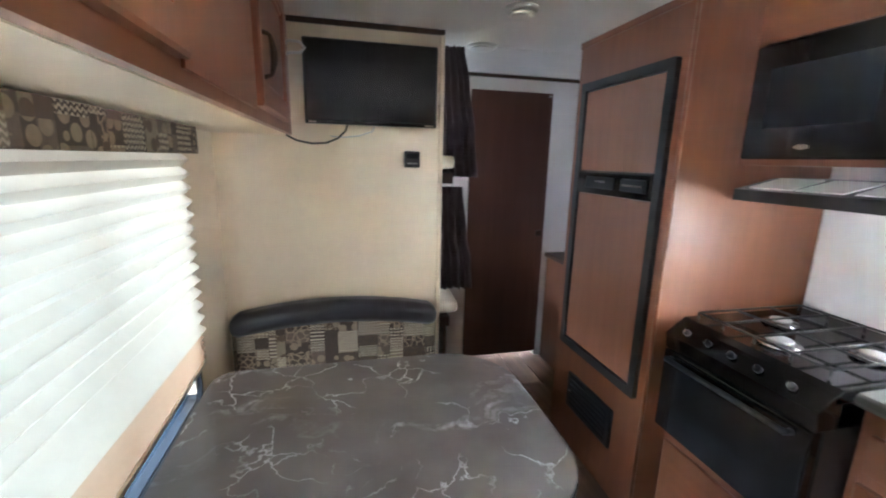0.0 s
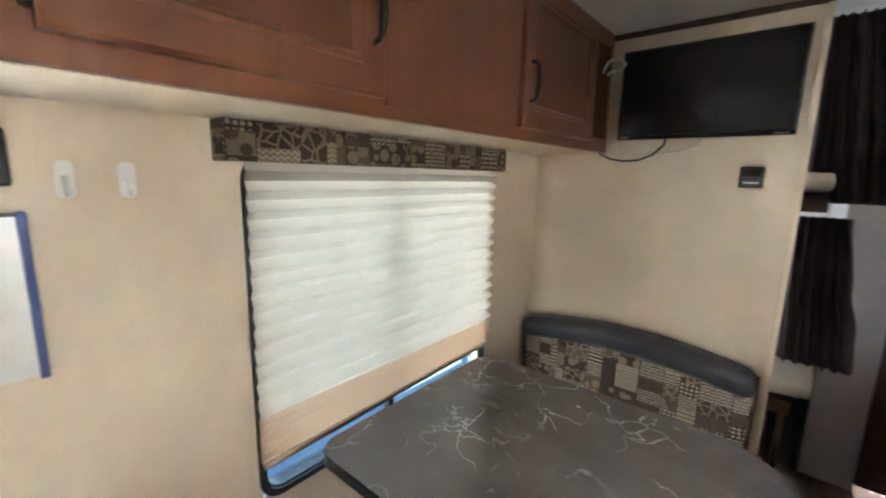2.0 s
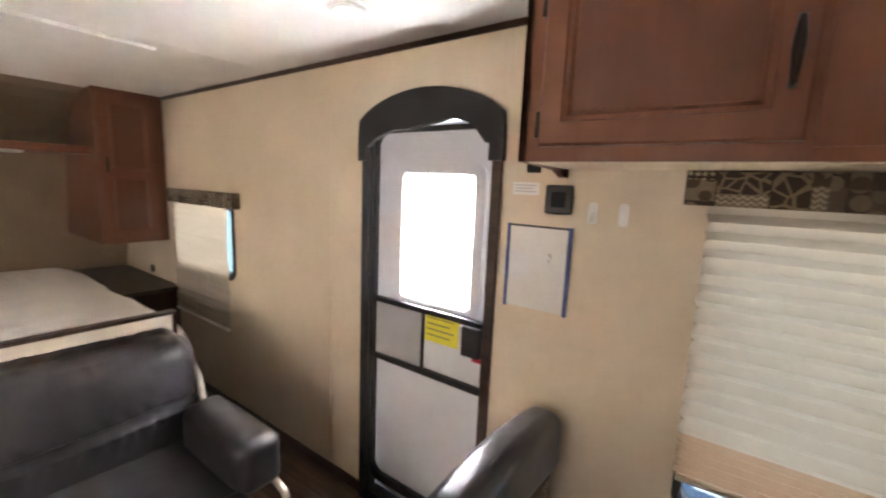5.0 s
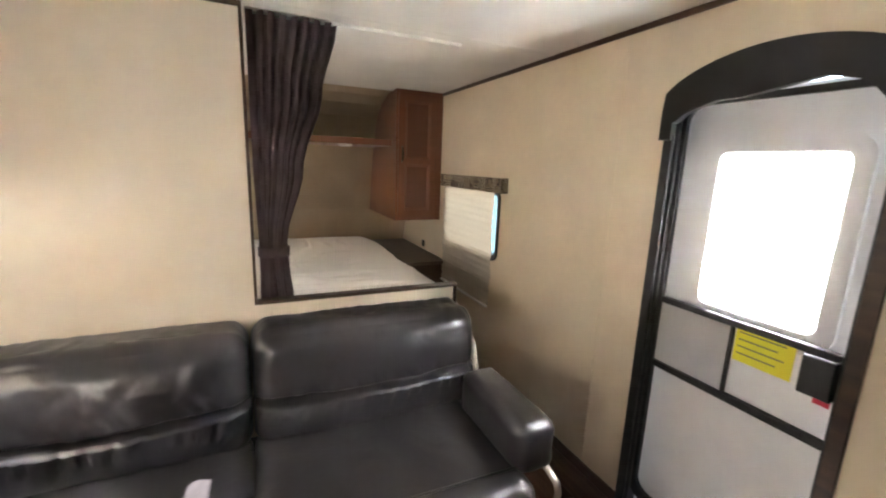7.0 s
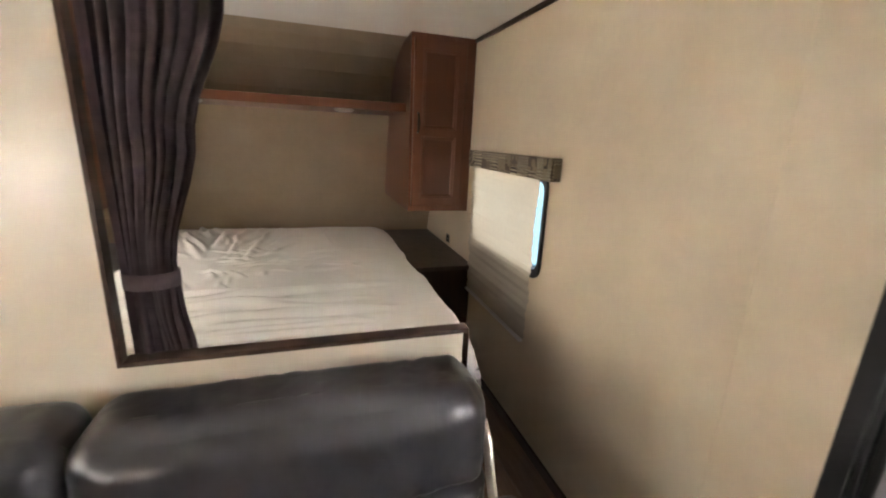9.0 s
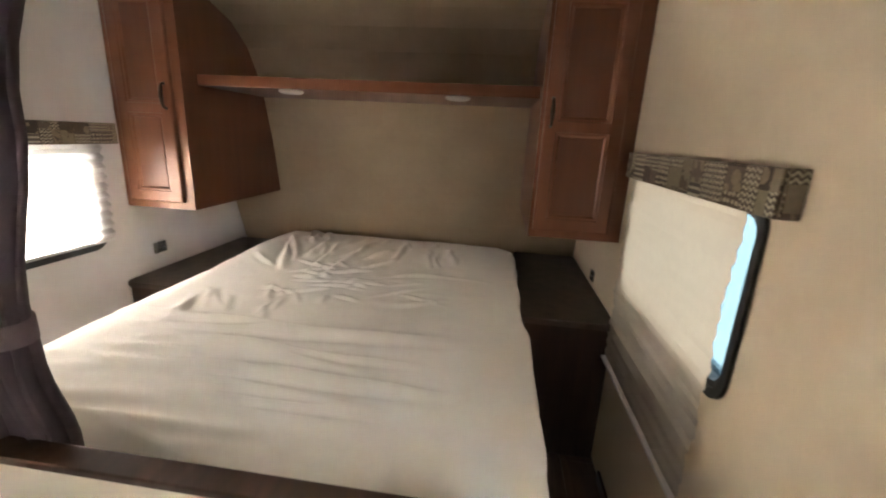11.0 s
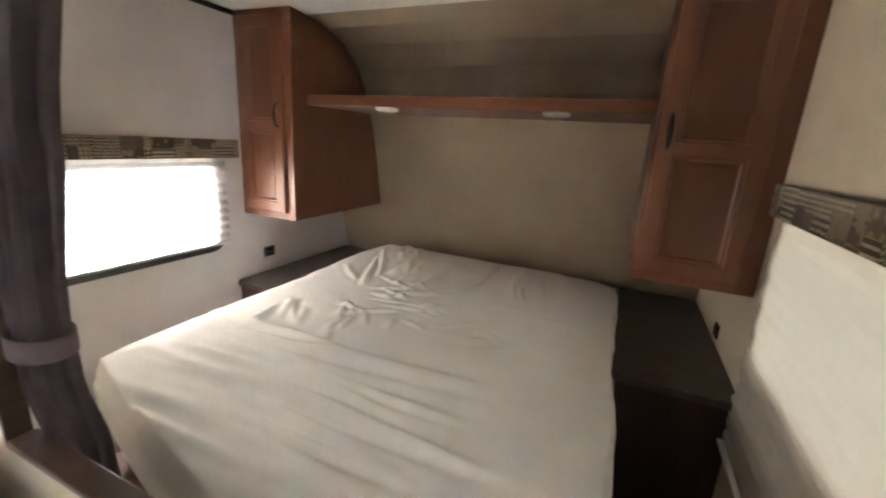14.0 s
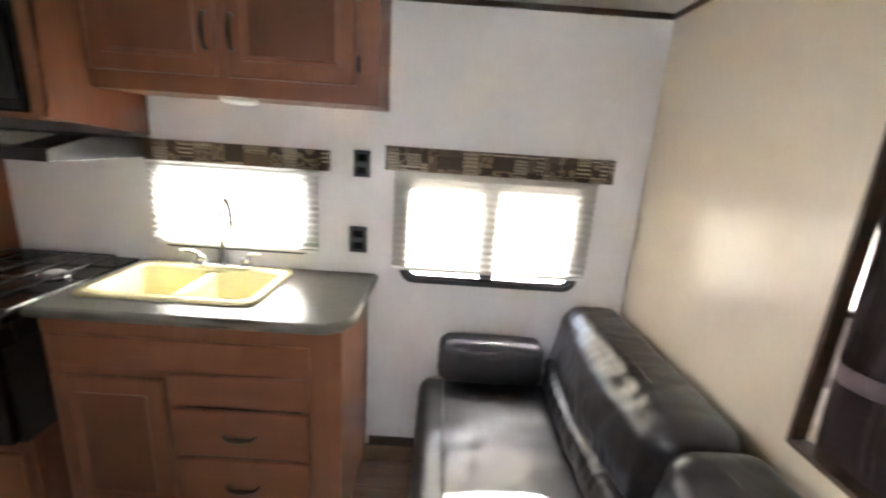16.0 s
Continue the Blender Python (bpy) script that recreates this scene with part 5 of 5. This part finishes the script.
for z0, z1 in ((0.560, 0.680), (0.355, 0.545), (0.125, 0.340)):
    dr = part("drawer", box(BX - 0.018, 1.275, z0, BX, 1.755, z1, 0.006), M["cherry_h"], bc)
    if z1 < 0.56:
        hb = bow_handle(0.11)
        bmesh.ops.rotate(hb, verts=hb.verts, matrix=Matrix.Rotation(math.pi / 2, 3, "Z"))
        bmesh.ops.translate(hb, verts=hb.verts, vec=(1.52, (z0 + z1) / 2, 0.016))
        part("handle", plane_to(hb, o, u, w), M["bronze"], dr, "dark bronze bow handle", True)

ct = thing("countertop", (2.1, 1.66, 0.872), "dark grey laminate countertop with a clipped corner", "countertop")
top = bmesh.new()
outline = [(1.838, 2.178), (1.838, 1.215), (1.868, 1.165), (1.93, 1.140), (W - 0.002, 1.140), (W - 0.002, 2.178)]
hole = [(1.955, 2.105), (1.955, 1.515), (1.955, 1.515), (2.335, 1.515), (2.335, 1.515), (2.335, 2.105)]
part("slab", ring(outline, hole, "z", 0.872, 0.910, top), M["counter"], ct)
part("edge", tube([(1.838, 2.176, 0.891), (1.838, 1.215, 0.891), (1.868, 1.165, 0.891), (1.93, 1.140, 0.891), (W - 0.004, 1.140, 0.891)], 0.0185, 8), M["counter"], ct, "", True)
sk = thing("kitchen_sink", (2.15, 1.81, 0.75), "cream yellow double-bowl sink set into the counter", "sink")
rim = ring(round_rect(1.935, 1.485, 2.355, 2.135, 0.05), round_rect(1.975, 1.525, 2.275, 2.095, 0.045), "z", 0.908, 0.920)
part("rim", rim, M["sink"], sk, "", True)
for y0, y1 in ((1.528, 1.785), (1.815, 2.092)):
    bw = bmesh.new()
    loops = []
    for z, s in ((0.912, 0.0), (0.90, 0.003), (0.80, 0.012), (0.775, 0.03), (0.765, 0.06)):
        loops.append([bw.verts.new((p[0], p[1], z)) for p in round_rect(1.975 + s, y0 + s, 2.275 - s, y1 - s, 0.045)])
    for a, b in zip(loops, loops[1:]):
        for i in range(len(a)):
            bw.faces.new((a[i], a[(i + 1) % len(a)], b[(i + 1) % len(a)], b[i]))
    bw.faces.new(loops[-1])
    bowl = part("bowl", bw, M["sink"], sk, "", True)
    part("drain", disc(2.12, (y0 + y1) / 2, 0.764, 0.035, 0.006), M["chrome"], bowl, "chrome drain", True)
part("divider", box(1.98, 1.778, 0.86, 2.27, 1.822, 0.912, 0.012), M["sink"], sk, "", True)
fa = thing("faucet", (2.32, 1.785, 0.92), "tall chrome gooseneck faucet with two lever handles", "faucet")
part("deck_plate", prism(round_rect(2.288, 1.655, 2.345, 1.915, 0.026), "z", 0.9195, 0.935, 0.004), M["chrome"], fa, "", True)
goose = [(2.318, 1.785, 0.935), (2.318, 1.785, 1.10)] + [(2.318 - 0.047 * (1 - math.cos(math.pi * i / 9)), 1.785 - 0.046 * (1 - math.cos(math.pi * i / 9)), 1.15 + 0.075 * math.sin(math.pi * i / 9)) for i in range(10)] + [(2.222, 1.692, 1.105)]
part("spout", tube(goose, 0.012, 10), M["steel"], fa, "", True)
for y in (1.69, 1.88):
    h = part("valve", disc(2.318, y, 0.935, 0.020, 0.035), M["chrome"], fa, "", True)
    s = 1 if y > 1.785 else -1
    part("lever", tube([(2.318, y, 0.968), (2.312, y + s * 0.03, 0.985), (2.300, y + s * 0.075, 0.990)], [0.010, 0.008, 0.005], 8), M["chrome"], h, "", True)

# the range
rg = thing("range", (2.05, 2.455, 0), "black gas range with three burners and an oven", "stove")
part("cooktop", prism([(1.765, 0.892), (1.79, 0.918), (W - 0.02, 0.918), (W - 0.02, 0.875), (1.765, 0.875)], "y", 2.182, 2.716, 0.004), M["gloss_black"], rg, "glossy black cooktop")
cp = part("control_panel", prism([(1.715, 0.858), (1.768, 0.902), (1.80, 0.89), (1.80, 0.80), (1.725, 0.80)], "y", 2.182, 2.716, 0.004), M["gloss_black"], rg, "sloped control panel")
for i, y in enumerate((2.27, 2.37, 2.46, 2.55, 2.64)):
    kb = disc(0, 0, 0, 0.0115, 0.017, "z", 14)
    bmesh.ops.transform(kb, matrix=pose(1.742, y, 0.882, 0, -50, 0), verts=kb.verts)
    kn = part("knob", kb, M["black"], cp, "", True)
    mb = box(1.724, y - 0.0015, 0.892, 1.732, y + 0.0015, 0.902, 0.0005)
    part("pointer", mb, M["chrome"], kn)
part("oven_body", box(1.765, 2.186, 0.45, W - 0.03, 2.712, 0.80), M["black"], rg)
od = part("oven_door", box(1.728, 2.190, 0.465, 1.764, 2.722, 0.792, 0.006), M["gloss_black"], rg, "black glass oven door")
part("handle", tube([(1.727, 2.24, 0.765), (1.700, 2.24, 0.768), (1.700, 2.68, 0.768), (1.727, 2.68, 0.765)], 0.010, 8), M["black"], od, "", True)
for x, y, r in ((2.085, 2.58, 0.055), (1.90, 2.44, 0.062), (2.085, 2.30, 0.055)):
    bu = part("burner", disc(x, y, 0.918, r, 0.016), M["chrome"], rg, "silver burner head", True)
    part("burner_cap", disc(x, y, 0.934, r * 0.6, 0.008), M["abs_grey"], bu, "", True)
gr = bmesh.new()
for y in (2.235, 2.34, 2.455, 2.57, 2.675):
    tube([(1.815, y, 0.922), (1.815, y, 0.946), (2.30, y, 0.946), (2.30, y, 0.922)], 0.0042, 6, gr)
for x in (1.815, 1.985, 2.145, 2.30):
    tube([(x, 2.235, 0.946), (x, 2.675, 0.946)], 0.0042, 6, gr)
part("grate", gr, M["black"], rg, "black wire grate", True)
lp = thing("range_base_cabinet", (2.05, 2.455, 0), "cherry wood panel under the oven", "cabinet")
part("panel", box(BX - 0.09, 2.182, 0.02, BX - 0.07, 2.718, 0.45, 0.004), M["cherry_h"], lp)
part("side", box(BX - 0.07, 2.182, 0.0, W - 0.02, 2.20, 0.45), M["cherry"], lp)
part("drawer_front", box(BX - 0.106, 2.215, 0.10, BX - 0.09, 2.70, 0.40, 0.005), M["cherry_h"], lp)

MX = 1.932
mc = thing("microwave_cabinet", (2.17, 2.41, 1.50), "cherry wood cabinet above the range that holds the microwave", "cabinet")
part("side_panel", prism([(MX, 1.50), (W - 0.001, 1.455), (W - 0.001, CEIL), (MX, CEIL)], "y", 2.090, 2.110), M["cherry"], mc)
part("floor_board", box(MX, 2.110, 1.490, W - 0.002, 2.720, 1.508), M["cherry_h"], mc)
part("face_frame", wall_bm("x", MX - 0.002, MX + 0.017, 2.090, 2.720, 1.508, CEIL, [(2.14, 1.52, 2.70, 1.885)]), M["cherry_h"], mc)
mw = thing("microwave", (2.1, 2.42, 1.508), "black built-in microwave oven", "microwave")
part("body", box(MX + 0.02, 2.15, 1.512, 2.33, 2.690, 1.87, 0.004), M["black"], mw)
part("front", box(MX - 0.022, 2.130, 1.510, MX + 0.018, 2.704, 1.878, 0.008), M["gloss_black"], mw)
part("door_window", box(MX - 0.026, 2.33, 1.61, MX - 0.020, 2.64, 1.80, 0.004), M["mw_glass"], mw, "dark glass window")
part("badge", prism([(2.50 + 0.024 * math.cos(a), 1.548 + 0.008 * math.sin(a)) for a in [2 * math.pi * i / 16 for i in range(16)]], "x", MX - 0.026, MX - 0.022), M["chrome"], mw, "silver oval badge")
part("keypad", box(MX - 0.025, 2.15, 1.55, MX - 0.021, 2.26, 1.86, 0.003), M["black"], mw)
hd = thing("range_hood", (2.17, 2.41, 1.36), "black slim range hood under the microwave", "range hood")
part("shell", prism([(1.925, 1.365), (W - 0.004, 1.365), (W - 0.004, 1.445), (2.10, 1.445), (1.925, 1.405)], "y", 2.10, 2.718, 0.003), M["black"], hd)
part("filter", box(1.98, 2.16, 1.360, 2.30, 2.68, 1.366, 0.002), M["abs_grey"], hd, "grey mesh filter")
for y, r in ((2.60, 3), (2.44, -4), (2.28, 2)):
    pb = box(-0.075, -0.07, 0, 0.075, 0.07, 0.004)
    bmesh.ops.transform(pb, matrix=pose(2.01, y, 1.427, 0, -12.5, r), verts=pb.verts)
    solid("manual", pb, M["paper"], "white paper booklet lying on the range hood", "booklet", group="booklets on the hood")

KX = 2.118
kc = thing("overhead_cabinet", (2.25, 1.6, 1.61), "cherry wood overhead cabinet with two doors above the sink", "cabinet")
part("bottom", box(KX + 0.019, 1.115, 1.612, W - 0.002, 2.088, 1.627), M["cherry_h"], kc)
part("end_panel", box(KX + 0.019, 1.100, 1.612, W - 0.002, 1.115, CEIL), M["cherry"], kc)
part("face_frame", wall_bm("x", KX, KX + 0.019, 1.100, 2.088, 1.612, CEIL, [(1.22, 1.71, 1.57, 2.0), (1.69, 1.71, 2.03, 2.0)]), M["cherry_h"], kc)
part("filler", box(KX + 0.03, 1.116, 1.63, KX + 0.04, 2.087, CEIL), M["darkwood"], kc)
o, u, w = (KX, 0, 0), (0, 1, 0), (-1, 0, 0)
cabinet_door(kc, o, u, w, 1.178, 1.672, 1.610, 2.03, (1.586, 1.81))
cabinet_door(kc, o, u, w, 1.650, 1.672, 2.075, 2.03, (1.674, 1.81))
for z in (1.74, 1.96):
    part("hinge", tube([(KX - 0.010, 1.170, z - 0.025), (KX - 0.010, 1.170, z + 0.025)], 0.006), M["bronze"], kc, "", True)
kl = thing("under_cabinet_light", (2.23, 1.62, 1.59), "round white light under the kitchen cabinet", "lamp")
b = disc(2.20, 1.62, 0, 0.065, 0.022, "z", dome=0.5)
bmesh.ops.scale(b, vec=(1, 1, -1), verts=b.verts)
bmesh.ops.translate(b, vec=(0, 0, 1.612), verts=b.verts)
part("cover", b, M["lamp_white"], kl, "", True)

# ---------------------------------------------------------------- rear: bunks, bathroom door
bd = thing("door_2", (1.655, 4.225, 0.0), "dark brown bathroom door, closed", "door", kind="structure")
part("leaf", box(1.3635, 4.214, 0.040, 1.9465, 4.245, 1.9435, 0.003), M["door_brown"], bd)
part("knob", box(1.880, 4.196, 0.955, 1.925, 4.214, 0.998, 0.006), M["bronze"], bd, "small bronze latch")
part("corner_bracket", box(1.912, 4.208, 1.915, 1.938, 4.214, 1.930), M["chrome"], bd)
rc = thing("low_cabinet", (2.17, 3.8, 0), "brown wooden low cabinet behind the refrigerator", "cabinet")
part("body", box(1.985, 3.425, 0, W - 0.002, 4.205, 0.80, 0.004), M["cherry"], rc)
part("top", box(1.965, 3.425, 0.80, W - 0.002, 4.207, 0.83, 0.005), M["darkwood"], rc)

for z, lab in ((1.37, "upper bunk with a cream mattress"), (0.62, "lower bunk with a cream mattress")):
    bk = thing("bunk_bed", (0.55, 4.35, z), lab, "bunk bed", "bunks")
    part("board", box(0.005, 3.465, z, 1.055, REAR - 0.01, z + 0.055, 0.004), M["darkwood"], bk, "dark wood bunk board")
    if z < 1:
        part("base_panel", box(1.02, 3.47, 0.0, 1.04, REAR - 0.02, z, 0.003), M["darkwood"], bk, "dark wood panel under the bunk")
    part("mattress", cushion(0.01, 3.47, z + 0.055, 1.075 if z > 1 else 1.115, REAR - 0.02, z + 0.15, 0.045, 8), M["foam"], bk, "", True)
for i, pts in enumerate(([(2.02, 0.965, 1.12, 0, 0.8), (1.85, 0.965, 1.15, 0, 0.9), (1.60, 0.965, 1.19, 0, 1.0), (1.40, 0.97, 1.21, 0, 1.0)], [(1.35, 0.965, 1.13, 0, 0.9), (1.10, 0.965, 1.16, 0, 0.9), (0.95, 0.97, 1.19, 0, 1), (0.80, 0.98, 1.20, 0, 1.0)])):
    bc2 = thing("bunk_curtain", (1.1, 3.62, pts[-1][0]), "dark brown curtain gathered beside the bunks", "curtain", "bunk curtains")
    cb = curtain([(z, a, b, 3.56, s) for z, a, b, _, s in pts], 6, 0.03, n=48, vertical=16)
    part("cloth", cb, M["curtain"], bc2, "", True)

# ---------------------------------------------------------------- ceiling fittings
for x, y, r, h, lab, cat in ((1.195, 3.06, 0.062, 0.035, "round white smoke alarm on the ceiling", "smoke alarm"), (1.22, 3.60, 0.075, 0.02, "round white ceiling light, off", "ceiling light"), (0.35, 1.0, 0.065, 0.018, "round white ceiling speaker", "ceiling speaker")):
    t = thing(cat.replace(" ", "_"), (x, y, CEIL - h), lab, cat)
    for nm, rr, hh, z in (("base", r, h * 0.6, CEIL), ("cover", r * 0.82, h * 0.4, CEIL - h * 0.6)):
        b = disc(x, y, 0, rr, hh, "z", dome=0.3)
        bmesh.ops.scale(b, vec=(1, 1, -1), verts=b.verts)
        bmesh.ops.translate(b, vec=(0, 0, z), verts=b.verts)
        part(nm, b, M["white_plastic"], t, "", True)

# ---------------------------------------------------------------- floor planks
pw, plen = 0.152, 1.22
plank_mesh = finish(box(-pw / 2 + 0.0015, -plen / 2 + 0.0015, -0.006, pw / 2 - 0.0015, plen / 2 - 0.0015, 0, 0.001, seg=1), "plank", M["plank"], False)
col = 0
xx = pw / 2
while xx < W:
    yy = FRONT + plen / 2 - (col * 0.43) % plen
    while yy - plen / 2 < REAR:
        if yy + plen / 2 <= REAR + 0.3 and yy - plen / 2 >= FRONT - 1.2:
            p = new("plank", plank_mesh)
            p.parent = floor
            p.location = Vector((xx, yy, 0)) - ORIGIN["floor"]
        yy += plen
    xx += pw
    col += 1
